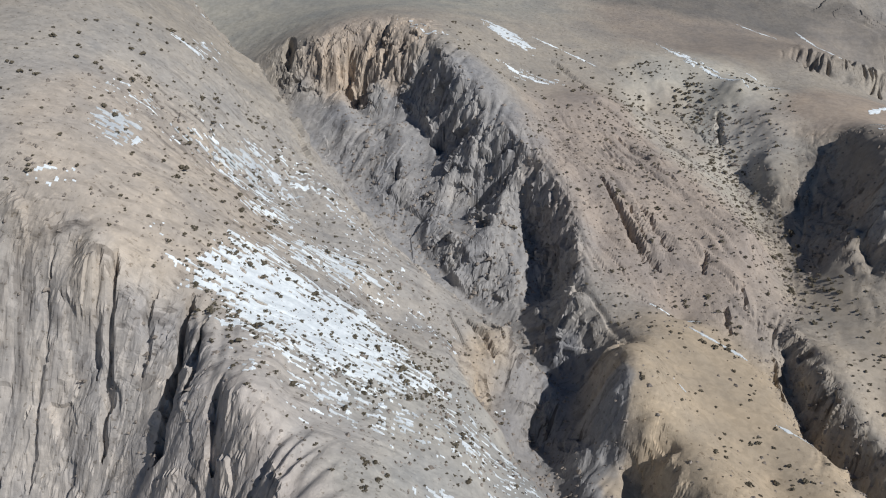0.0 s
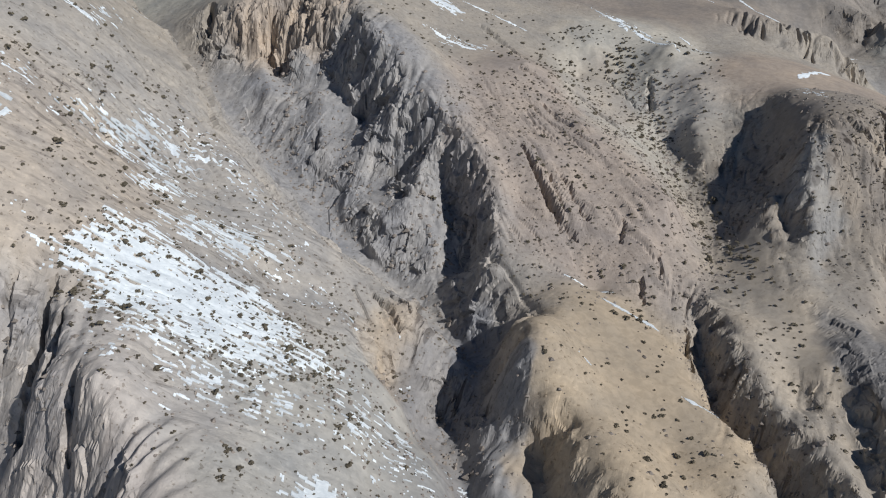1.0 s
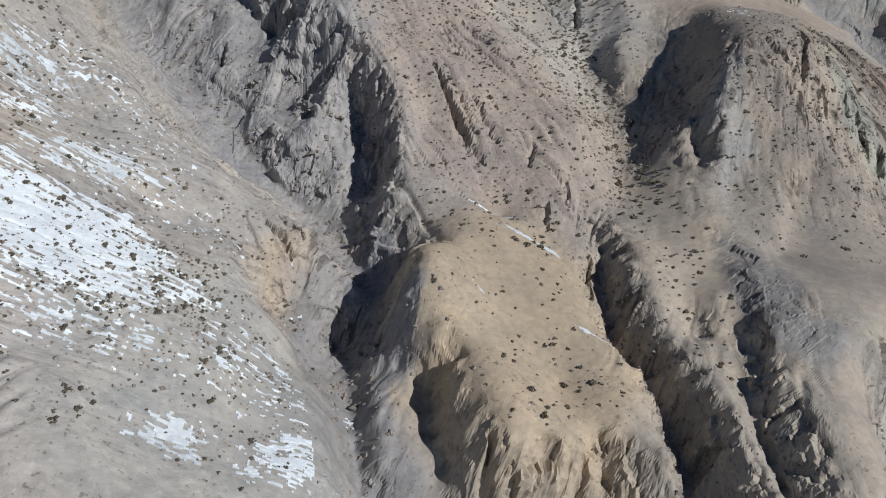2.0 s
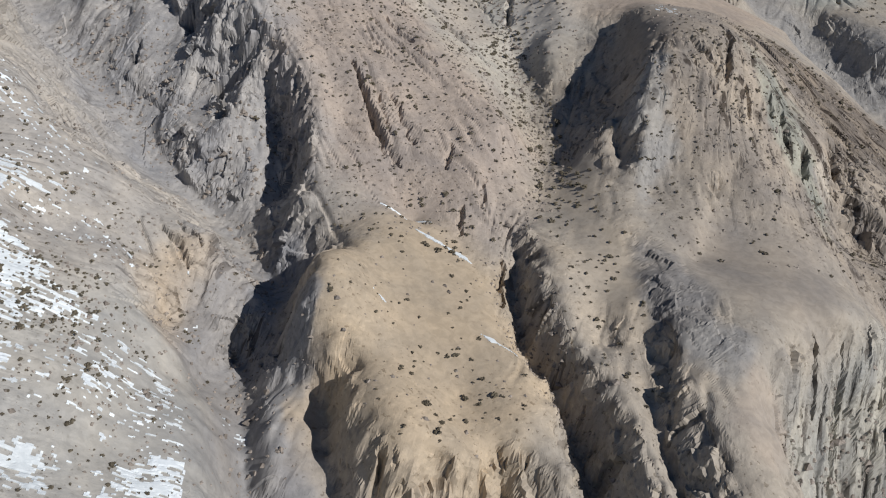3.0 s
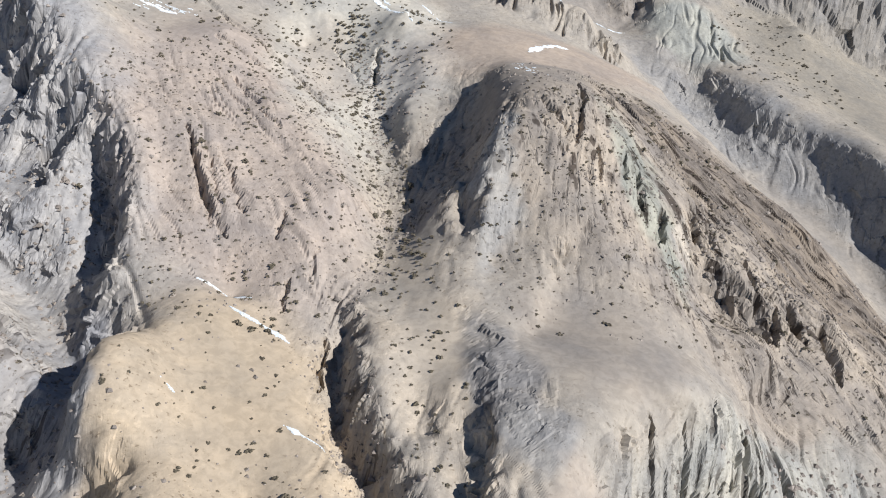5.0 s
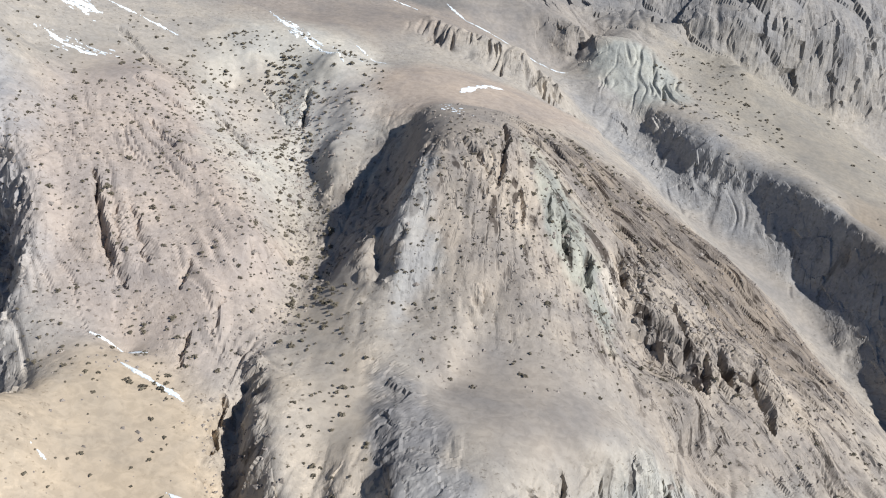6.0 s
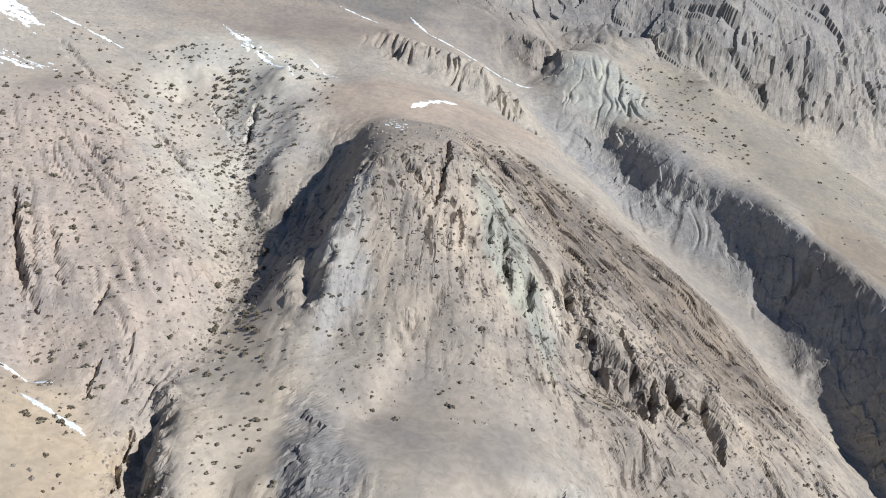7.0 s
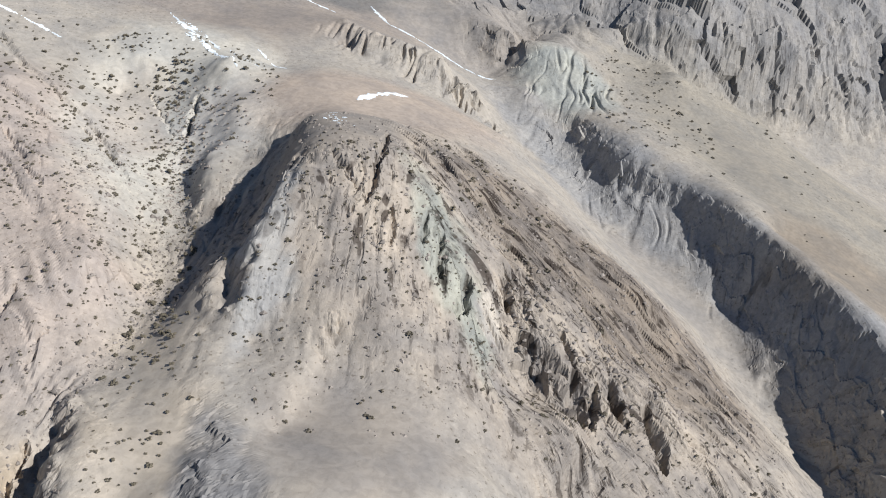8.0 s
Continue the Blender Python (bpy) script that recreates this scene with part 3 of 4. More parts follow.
    bsdf.inputs["Specular IOR Level"].default_value = 0.15
    bump = nodes.new("ShaderNodeBump")
    links.new(ranged(nodes, links, grit, 0, 1, 0.06, 0.4), bump.inputs["Strength"])
    bump.inputs["Distance"].default_value = 0.9
    links.new(blended(nodes, links, "MIX", 0.4, fine, seams), bump.inputs["Height"])
    # wider slots between beds, their inner shade also darkened into the colour
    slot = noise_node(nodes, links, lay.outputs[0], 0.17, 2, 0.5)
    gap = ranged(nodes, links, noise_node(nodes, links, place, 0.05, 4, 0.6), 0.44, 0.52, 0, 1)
    slot_shade = nodes.new("ShaderNodeMath")
    slot_shade.operation = "MULTIPLY"
    links.new(gap, slot_shade.inputs[0])
    links.new(shown, slot_shade.inputs[1])
    colour = blended(nodes, links, "MULTIPLY", slot_shade.outputs[0], colour, blended(nodes, links, "MIX", ranged(nodes, links, slot, 0.39, 0.415, 0, 1), (0.32, 0.3, 0.29), (1.0, 1.0, 1.0)))
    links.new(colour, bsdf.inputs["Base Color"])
    ledge = nodes.new("ShaderNodeBump")
    ledge.inputs["Distance"].default_value = 1.0
    links.new(shown, ledge.inputs["Strength"])
    links.new(ranged(nodes, links, thin, 0.30, 0.46, 0, 1), ledge.inputs["Height"])
    links.new(bump.outputs[0], ledge.inputs["Normal"])
    links.new(ledge.outputs[0], bsdf.inputs["Normal"])
    return mat


def plain_material(name, dark, light, scale, rough=0.9, bump=0.3, spread_by_object=False):
    mat, nodes, links = shader(name)
    bsdf = nodes["Principled BSDF"]
    place = nodes.new("ShaderNodeNewGeometry")
    grain = noise_node(nodes, links, place.outputs["Position"], scale, 5, 0.6)
    wide = noise_node(nodes, links, place.outputs["Position"], scale / 9, 3, 0.5)
    colour = blended(nodes, links, "MIX", ranged(nodes, links, grain, 0.3, 0.7, 0, 1), dark, light)
    colour = blended(nodes, links, "MULTIPLY", 1.0, colour, blended(nodes, links, "MIX", wide, (0.75, 0.75, 0.78), (1.2, 1.18, 1.15)))
    each = nodes.new("ShaderNodeObjectInfo").outputs["Random"] if spread_by_object else place.outputs["Random Per Island"]
    colour = blended(nodes, links, "MULTIPLY", 1.0, colour, blended(nodes, links, "MIX", each, (0.75, 0.75, 0.75), (1.2, 1.2, 1.2)))
    links.new(colour, bsdf.inputs["Base Color"])
    bsdf.inputs["Roughness"].default_value = rough
    bsdf.inputs["Specular IOR Level"].default_value = 0.2
    b = nodes.new("ShaderNodeBump")
    b.inputs["Strength"].default_value = bump
    links.new(grain, b.inputs["Height"])
    links.new(b.outputs[0], bsdf.inputs["Normal"])
    return mat


LAND = land_material()
SNOW = plain_material("old_snow", (0.65, 0.715, 0.745), (0.82, 0.88, 0.90), 0.5, 0.6, 0.5)
SHRUB = plain_material("dry_shrub", (0.085, 0.075, 0.055), (0.165, 0.145, 0.105), 1.2, 0.95, 0.5)
SHRUB_ONE = plain_material("dry_shrub_single", (0.075, 0.066, 0.048), (0.15, 0.13, 0.095), 1.2, 0.95, 0.5, True)
STONE = plain_material("loose_stone", (0.18, 0.16, 0.14), (0.36, 0.32, 0.28), 0.9, 0.95, 0.5)


# ---------------------------------------------------------------- the ground
def steps(*runs):
    """Places from runs of (from, to, first step, last step)."""
    out = []
    for a, b, s0, s1 in runs:
        x, s = a, s0
        while x < b - 0.3 * s:
            out.append(x)
            s = s0 + (s1 - s0) * (x - a) / (b - a)
            x += s
    return np.array(out + [runs[-1][1]])


xs = steps((-3600, -460, 190, 16), (-460, -200, 8, 3), (-200, 640, 0.82, 0.82), (640, 960, 1.5, 2.8), (960, 1500, 6, 14), (1500, 4600, 30, 240))
ys = steps((-900, 130, 80, 12), (130, 180, 4, 1.2), (180, 440, 0.88, 0.92), (440, 660, 0.95, 1.15), (660, 1000, 1.3, 2.2), (1000, 1500, 4, 12), (1500, 4700, 30, 240))

# Soils: name, centre x, y, half length, half width, turn, colour
BASE = (0.335, 0.31, 0.27)
SOILS = [
    ("near_slope", -40, 330, 190, 190, 0, (0.378, 0.361, 0.332)),
    ("near_slope", 40, 245, 70, 75, 0, (0.395, 0.39, 0.364)),
    ("near_slope", -110, 330, 60, 80, 20, (0.41, 0.372, 0.325)),
    ("near_slope", 66, 340, 30, 32, 20, (0.43, 0.368, 0.29)),
    ("fluted_cliff", -120, 240, 110, 36, -10, (0.43, 0.41, 0.385)),
    ("fluted_cliff", -52, 190, 60, 30, -52, (0.45, 0.42, 0.39)),
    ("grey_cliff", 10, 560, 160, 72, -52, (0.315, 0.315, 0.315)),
    ("grey_cliff", -40, 700, 55, 35, -20, (0.42, 0.365, 0.305)),
    ("ravine", 92, 310, 36, 100, 8, (0.29, 0.285, 0.28)),
    ("brown_slope", 160, 520, 70, 150, 12, (0.37, 0.322, 0.28)),
    ("ochre_plateau", 158, 306, 52, 84, 6, (0.425, 0.357, 0.266)),
    ("ravine", 97, 282, 11, 42, -8, (0.285, 0.285, 0.285)),
    ("ravine", 93, 364, 9, 36, -10, (0.27, 0.275, 0.285)),
    ("knoll", 246, 350, 24, 95, 2, (0.41, 0.365, 0.30)),
    ("stream_slope", 246, 640, 66, 150, 2, (0.455, 0.438, 0.385)),
    ("stream_slope", 270, 622, 28, 50, -12, (0.55, 0.525, 0.47)),
    ("brown_slope", 210, 640, 24, 64, 0, (0.40, 0.37, 0.325)),
    ("folded_mountain", 410, 455, 185, 110, -30, (0.298, 0.267, 0.229)),
    ("folded_mountain", 292, 440, 11, 50, -14, (0.315, 0.308, 0.29)),
    ("folded_mountain", 380, 445, 16, 50, 12, (0.285, 0.29, 0.253)),
    ("folded_mountain", 478, 470, 110, 44, -38, (0.205, 0.178, 0.149)),
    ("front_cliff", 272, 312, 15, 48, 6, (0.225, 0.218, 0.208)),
    ("folded_mountain", 399, 430, 8, 10, -30, (0.37, 0.345, 0.305)),
    ("scree", 325, 345, 42, 42, 0, (0.305, 0.277, 0.241)),
    ("brown_plateau", 370, 635, 90, 60, 0, (0.365, 0.312, 0.26)),
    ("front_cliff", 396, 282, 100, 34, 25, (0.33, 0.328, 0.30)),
    ("knoll", 276, 280, 17, 20, 0, (0.275, 0.27, 0.258)),
    ("scree", 286, 244, 15, 24, -6, (0.35, 0.312, 0.268)),
    ("valley_wall", 590, 600, 36, 220, 22, (0.28, 0.278, 0.27)),
    ("scree", 576, 545, 24, 90, 20, (0.285, 0.268, 0.243)),
    ("far_slope", 730, 720, 110, 240, 8, (0.278, 0.257, 0.217)),
    ("far_slope", 690, 520, 50, 70, 8, (0.245, 0.215, 0.175)),
    ("far_slope", 572, 800, 36, 55, 20, (0.345, 0.352, 0.318)),
    ("far_crag", 850, 925, 340, 82, -8, (0.25, 0.243, 0.232)),
    ("back_slope", 310, 860, 150, 100, 0, (0.28, 0.248, 0.215)),
    ("back_slope", 350, 940, 190, 50, 0, (0.19, 0.18, 0.165)),
    ("back_slope", 500, 900, 80, 60, 0, (0.27, 0.25, 0.225)),
    ("back_slope", -120, 900, 260, 130, 0, (0.33, 0.325, 0.29)),
]
NAMES = {
    "ground": "bare beige mountain land with rubble, reaching the horizon",
    "near_slope": "grey-beige stony mountain slope with shrubs and thawing snow",
    "fluted_cliff": "tall pale cliff with upright flutes and dark slots",
    "grey_cliff": "rugged grey rock face in half shade above a ravine",
    "ravine": "narrow dark ravine between grey bedded rock walls",
    "brown_slope": "brown furrowed slope dotted with dark shrubs",
    "ochre_plateau": "smooth ochre earth plateau with scattered shrubs",
    "knoll": "tan earth knoll above a shaded rock wall",
    "stream_slope": "pale slope with a dry stream bed full of stones",
    "folded_mountain": "pale mountain of folded, fanning rock beds",
    "scree": "smooth bare grey-brown scree field",
    "brown_plateau": "dull brown bare plateau behind the peak",
    "front_cliff": "greenish grey bedded cliff falling into shade",
    "valley_wall": "steep blue-grey valley wall in deep shade",
    "far_slope": "smooth pale beige slope beyond the valley",
    "far_crag": "distant dark grey craggy mountain wall",
    "back_slope": "distant dull grey-green mountain slope",
}


def soil_colour(x, y):
    wx, wy = 12 * fbm(x, y, 40, 4, 501, 0.6), 12 * fbm(x, y, 40, 4, 511, 0.6)
    colour = np.tile(np.array(BASE), (len(x), 1))
    kind = np.zeros(len(x), np.int32)
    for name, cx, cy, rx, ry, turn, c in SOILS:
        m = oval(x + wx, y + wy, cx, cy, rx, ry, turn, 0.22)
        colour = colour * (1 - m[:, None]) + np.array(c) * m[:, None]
        kind[m > 0.5] = list(NAMES).index(name)
    return colour, kind


def crowded(xs, ys):
    """Columns of the sheet, row by row, drawn together where the land falls steeply to the side."""
    steep = np.minimum(np.abs(slope_x), 2.2)
    for reach, axis in ((3, 1), (8, 0), (8, 0)):
        steep = sum(np.roll(steep, k, axis) for k in range(-reach, reach + 1)) / (2 * reach + 1)
    core = np.nonzero((xs >= -200) & (xs <= 640))[0]
    at = np.arange(xs[core[0]], xs[core[-1]] + 0.5, 1.0)
    at[-1] = xs[core[-1]]
    out = np.tile(xs, (len(ys), 1))
    for row, y in enumerate(ys):
        if 150 < y < 1000:
            fade = min(1, (y - 150) / 30, (1000 - y) / 60)
            run = np.r_[0, np.cumsum(np.diff(at) * (1 + 1.6 * fade * sample(steep, at[1:], np.full(len(at) - 1, y))))]
            out[row, core] = np.interp(np.linspace(0, run[-1], len(core)), run, at)
    return out


def land_sheets(xs, ys, material):
    """One unbroken sheet of land, parted along its kinds of ground."""
    nx, ny = len(xs), len(ys)
    px, py = crowded(xs, ys).ravel(), np.repeat(ys, nx)
    stretches = [slice(k, k + 30000) for k in range(0, nx * ny, 30000)]
    places = np.concatenate([carved(px[k], py[k]) for k in stretches]).astype(np.float32)
    soils = [soil_colour(px[k], py[k]) for k in stretches]
    kind = np.concatenate([k for _, k in soils])
    rough = np.concatenate([1 - 0.8 * smoothness(px[k], py[k]) for k in stretches])
    colour = np.c_[np.concatenate([c for c, _ in soils]), rough].astype(np.float32)
    beds = np.concatenate([bedding(px[k], py[k]) for k in stretches]).astype(np.float32)
    i = (np.arange(ny - 1)[:, None] * nx + np.arange(nx - 1)[None, :]).ravel()
    quads = np.c_[i, i + 1, i + nx + 1, i + nx].astype(np.int32)
    for number, (name, label) in enumerate(NAMES.items()):
        mine = quads[kind[i] == number]
        use, corner = np.unique(mine, return_inverse=True)
        mesh = bpy.data.meshes.new(name)
        mesh.vertices.add(len(use))
        mesh.vertices.foreach_set("co", places[use].ravel())
        mesh.loops.add(mine.size)
        mesh.loops.foreach_set("vertex_index", corner.ravel().astype(np.int32))
        mesh.polygons.add(len(mine))
        mesh.polygons.foreach_set("loop_start", np.arange(0, mine.size, 4, dtype=np.int32))
        mesh.polygons.foreach_set("use_smooth", np.zeros(len(mine), bool))
        mesh.update(calc_edges=True)
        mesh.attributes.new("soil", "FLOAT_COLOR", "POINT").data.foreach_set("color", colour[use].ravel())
        mesh.attributes.new("bedding", "FLOAT_VECTOR", "POINT").data.foreach_set("vector", beds[use].ravel())
        mesh.materials.append(material)
        tagged(new(name, mesh), label, "ground" if name == "ground" else "mountain", kind="structure")


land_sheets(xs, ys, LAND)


# ---------------------------------------------------------------- snow
def snow_sheet(label, bounds, cover, step=0.8, thick=0.35):
    """A patch of old snow where cover(x, y) is above 0, lying on the ground."""
    bx = np.arange(bounds[0], bounds[1], step)
    by = np.arange(bounds[2], bounds[3], step)
    px, py = np.meshgrid(bx, by)
    nx, ny = len(bx), len(by)
    px, py = px.ravel(), py.ravel()
    c = cover(px, py)
    on = ((c > 0) & (sample(steep_plan, px, py) < 1.0)).reshape(ny, nx)
    cell = on[:-1, :-1] & on[1:, :-1] & on[:-1, 1:] & on[1:, 1:]
    jj, ii = np.nonzero(cell)
    if len(jj) == 0:
        return None
    i = jj * nx + ii
    quads = np.c_[i, i + 1, i + nx + 1, i + nx]
    used = np.unique(quads)
    back = np.full(nx * ny, -1)
    back[used] = np.arange(len(used))
    quads = back[quads]
    n = len(used)
    z = relief(px[used], py[used])
    lift = thick * np.clip(c[used] * 4, 0.3, 1)
    top = np.c_[px[used], py[used], z + lift]
    low = np.c_[px[used], py[used], z - 0.5]
    edges = np.r_[quads[:, [0, 1]], quads[:, [1, 2]], quads[:, [2, 3]], quads[:, [3, 0]]]
    key = edges[:, 0] * n + edges[:, 1]
    rim = edges[~np.isin(key, edges[:, 1] * n + edges[:, 0])]
    walls = np.c_[rim[:, 1], rim[:, 0], rim[:, 0] + n, rim[:, 1] + n]
    corners, faces = np.r_[top, low], np.r_[quads, walls]
    # islands: spread the lowest corner number over joined cells
    mark = np.arange(n)
    while True:
        least = mark[quads].min(axis=1)
        fresh = mark.copy()
        np.minimum.at(fresh, quads.ravel(), np.repeat(least, 4))
        fresh = fresh[fresh]
        if (fresh == mark).all():
            break
        mark = fresh
    island = np.r_[mark, mark][faces[:, 0]]
    ids, sizes = np.unique(mark[quads[:, 0]], return_counts=True)
    big = ids[(sizes * step * step > 14) & (sizes >= np.sort(sizes)[-min(len(sizes), 14)])]
    thing = tagged(new("snow_patch"), label, "snow", "snow patches")
    thing.location = (float(top[:, 0].mean()), float(top[:, 1].mean()), float(top[:, 2].min()))

    def piece(name, chosen, kind=""):
        if not chosen.any():
            return
        use, inverse = np.unique(faces[chosen], return_inverse=True)
        mesh = bpy.data.meshes.new(name)
        mesh.from_pydata((corners[use] - np.array(thing.location)).tolist(), [], inverse.reshape(-1, 4).tolist())
        mesh.materials.append(SNOW)
        mesh.update()
        tagged(new(name, mesh), kind=kind).parent = thing

    for number in big:
        piece("snow_sheet", island == number)
    piece("snow_fleck", ~np.isin(island, big), "stuff")
    return thing


def streaky(cx, cy, rx, ry, turn, run, amount, wave=3.0, stretch=5.0, seed=0):
    """Cover of a patch that thins out into streaks."""
    def cover(x, y):
        u, v = turned(x, y, cx, cy, turn)
        r = np.sqrt((u / rx) ** 2 + (v / ry) ** 2) + 0.35 * fbm(x, y, 0.5 * min(rx, ry), 3, 700 + seed)
        p, q = turned(x, y, 0, 0, run)
        q = q + 1.5 * fbm(x, y, 12, 2, 710 + seed)
        grain = 0.75 * pnoise(p / (wave * stretch), q / wave, 720 + seed) + 0.6 * pnoise(p / (wave * stretch * 0.35), q / (wave * 0.4), 730 + seed) + 0.45 * pnoise(x / 2.1, y / 2.1, 740 + seed)
        return np.where(r < 1.15, amount - 0.55 * r * r + grain, -1)
    return cover


def band(places, width, seed=0, amount=0.5):
    """Cover of a narrow strip of snow along a line."""
    def cover(x, y):
        best = np.full(len(x), 1e9)
        for (ax, ay), (bx, by) in zip(places, places[1:]):
            dx, dy = bx - ax, by - ay
            t = np.clip(((x - ax) * dx + (y - ay) * dy) / (dx * dx + dy * dy), 0, 1)
            w = width * (0.35 + 0.65 * np.sin(math.pi * np.clip(t, 0.05, 0.95)))
            best = np.minimum(best, np.hypot(x - ax - t * dx, y - ay - t * dy) / w)
        return amount - 0.5 * best + 0.5 * fbm(x, y, 5, 3, 760 + seed)
    return cover


BIG = "large patch of bright melting snow dotted with dark shrubs"
THIN = "thin streaky patch of old snow on bare slope"
LINE = "narrow strip of white snow lying in a furrow"
snow_sheet(BIG, (-100, 50, 230, 365), streaky(-31, 293, 49, 35, -4, -3, 0.56, 2.6, 6, 1), 0.7, 0.4)
snow_sheet(THIN, (-130, -35, 325, 510), streaky(-80, 415, 66, 29, 60, 0, 0.1, 2.6, 5, 2), 0.7)
snow_sheet(THIN, (-95, -40, 335, 410), streaky(-66, 378, 25, 10, 62, 0, 0.26, 2.6, 4, 3), 0.7)
snow_sheet(THIN, (-80, 25, 310, 410), streaky(-32, 358, 44, 28, 28, -2, 0.16, 2.2, 7, 4), 0.7)
snow_sheet(THIN, (-80, 60, 210, 290), streaky(-8, 246, 60, 26, 8, -3, 0.04, 2.0, 4, 5), 0.7)
snow_sheet(THIN, (5, 50, 190, 225), streaky(26, 208, 14, 12, 20, -3, 0.3, 2.4, 4, 6), 0.7)
snow_sheet(THIN, (30, 118, 185, 260), streaky(72, 220, 32, 18, 30, -3, 0.36, 2.2, 5, 7), 0.7)
snow_sheet(THIN, (15, 110, 215, 320), streaky(52, 262, 46, 44, 0, -5, 0.0, 1.9, 5, 8), 0.7)
snow_sheet(THIN, (-152, -104, 325, 405), streaky(-128, 350, 11, 16, 10, 0, 0.34, 3.0, 3, 9), 0.7)
snow_sheet(THIN, (-160, -105, 355, 420), streaky(-132, 385, 22, 22, 0, 0, -0.04, 2.2, 4, 16), 0.7)
snow_sheet(THIN, (-160, -115, 285, 325), streaky(-138, 302, 16, 12, 0, -3, -0.02, 2.2, 4, 17), 0.7)
snow_sheet(THIN, (-155, -95, 470, 610), streaky(-132, 520, 12, 55, 0, -40, 0.0, 2.6, 4, 10), 0.8)
snow_sheet(THIN, (-146, -124, 480, 508), streaky(-135, 493, 9, 7, 0, 0, 0.5, 3, 2, 18), 0.7)
snow_sheet(THIN, (-60, 100, 300, 400), streaky(20, 345, 60, 40, -20, -40, -0.12, 1.8, 5, 20), 0.7)
snow_sheet(THIN, (-110, 60, 360, 500), streaky(-30, 420, 75, 30, -48, -40, -0.06, 2.0, 7, 21), 0.7)
snow_sheet(LINE, (-170, -95, 570, 630), band([(-164, 616), (-140, 590), (-112, 584)], 3.0, 11, 0.35), 0.8)
snow_sheet(LINE, (-100, 30, 420, 520), band([(-86, 535), (-62, 492), (-34, 478), (-2, 454), (20, 442)], 2.2, 1, 0.22), 0.7)
snow_sheet(LINE, (138, 176, 380, 412), band([(144, 402), (156, 396), (169, 390)], 1.5, 2), 0.5)
snow_sheet(LINE, (152, 194, 350, 386), band([(160, 378), (174, 369), (187, 359)], 1.5, 3), 0.5)
snow_sheet(LINE, (178, 212, 286, 318), band([(183, 309), (194, 302), (206, 296)], 1.3, 4), 0.5)
snow_sheet(LINE, (132, 146, 314, 330), band([(135, 324), (142, 318)], 1.0, 9), 0.5)
snow_sheet(LINE, (290, 322, 245, 280), band([(300, 270), (303, 261), (311, 256)], 2.4, 5, 0.6), 0.5)
snow_sheet(LINE, (345, 402, 612, 664), band([(354, 626), (370, 642), (380, 649), (393, 654)], 3.2, 10, 0.55), 0.7)
snow_sheet(THIN, (312, 350, 505, 600), streaky(330, 553, 10, 42, 8, -55, -0.05, 2.0, 4, 12), 0.7)
snow_sheet(THIN, (35, 120, 705, 795), streaky(77, 750, 34, 13, -47, -40, 0.45, 5, 4, 13), 0.9)
snow_sheet(THIN, (40, 150, 650, 720), streaky(92, 680, 46, 16, -18, -30, -0.02, 2.6, 8, 19), 0.8)
snow_sheet(THIN, (-45, 55, 630, 730), streaky(5, 685, 46, 14, -42, -35, 0.0, 2.6, 6, 15), 0.8)
snow_sheet(THIN, (215, 290, 680, 815), streaky(246, 752, 56, 9, -66, -66, 0.16, 3, 7, 14), 0.8)
snow_sheet(THIN, (205, 262, 372, 665), band([(246, 655), (250, 590), (246, 528), (240, 464), (234, 425), (214, 384)], 2.6, 26, -0.12), 0.7)
snow_sheet(LINE, (265, 320, 670, 740), band([(270, 730), (280, 700), (300, 678)], 2, 7, 0.2), 0.8)
snow_sheet(LINE, (62, 120, 655, 700), band([(74, 688), (85, 678), (108, 667)], 2.6, 22, 0.45), 0.8)
snow_sheet(LINE, (92, 168, 715, 775), band([(102, 762), (128, 747), (156, 728)], 2.2, 23, 0.4), 0.8)
snow_sheet(LINE, (285, 320, 690, 745), band([(292, 735), (301, 716), (313, 700)], 2.0, 24, 0.35), 0.8)
snow_sheet(LINE, (210, 290, 670, 810), band([(225, 800), (247, 746), (260, 719), (278, 680)], 3.2, 25, 0.25), 0.8)
snow_sheet(LINE, (325, 370, 845, 900), band([(330, 890), (345, 874), (362, 858)], 2.4, 13, 0.4), 0.8)
snow_sheet(LINE, (395, 525, 820, 915), band([(402, 906), (416, 873), (450, 858), (485, 842), (516, 832)], 2.8, 8, 0.4), 0.8)


# ---------------------------------------------------------------- shrubs and stones
def lump(rng, size, flat=0.8):
    """Corners and faces of one rough eight-sided clump."""
    axes = [(1, 0, 0), (0, 1, 0), (-1, 0, 0), (0, -1, 0), (0, 0, flat), (0, 0, -flat)]
    verts = [tuple(size * c * rng.uniform(0.65, 1.3) + size * rng.uniform(-0.18, 0.18) for c in a) for a in axes]
    return verts, [(0, 1, 4), (1, 2, 4), (2, 3, 4), (3, 0, 4), (1, 0, 5), (2, 1, 5), (3, 2, 5), (0, 3, 5)]


def shrub_shape(seed):
    """A low, ragged cushion of clumps about 1 m across."""
    rng = random.Random(seed)
    verts, faces = [], []
    for k in range(8):
        a, r = rng.uniform(0, 6.283), rng.uniform(0.0, 0.42)
        v, f = lump(rng, rng.uniform(0.16, 0.28))
        cx, cy, cz = r * math.cos(a) * 1.15, r * math.sin(a), 0.10 + 0.34 * (1 - (r / 0.5) ** 2) * rng.uniform(0.5, 1.0)
        n = len(verts)
        verts += [(x + cx, y + cy, z + cz) for x, y, z in v]
        faces += [tuple(i + n for i in t) for t in f]
    return np.array(verts), np.array(faces)


SHRUBS = [shrub_shape(k) for k in range(8)]


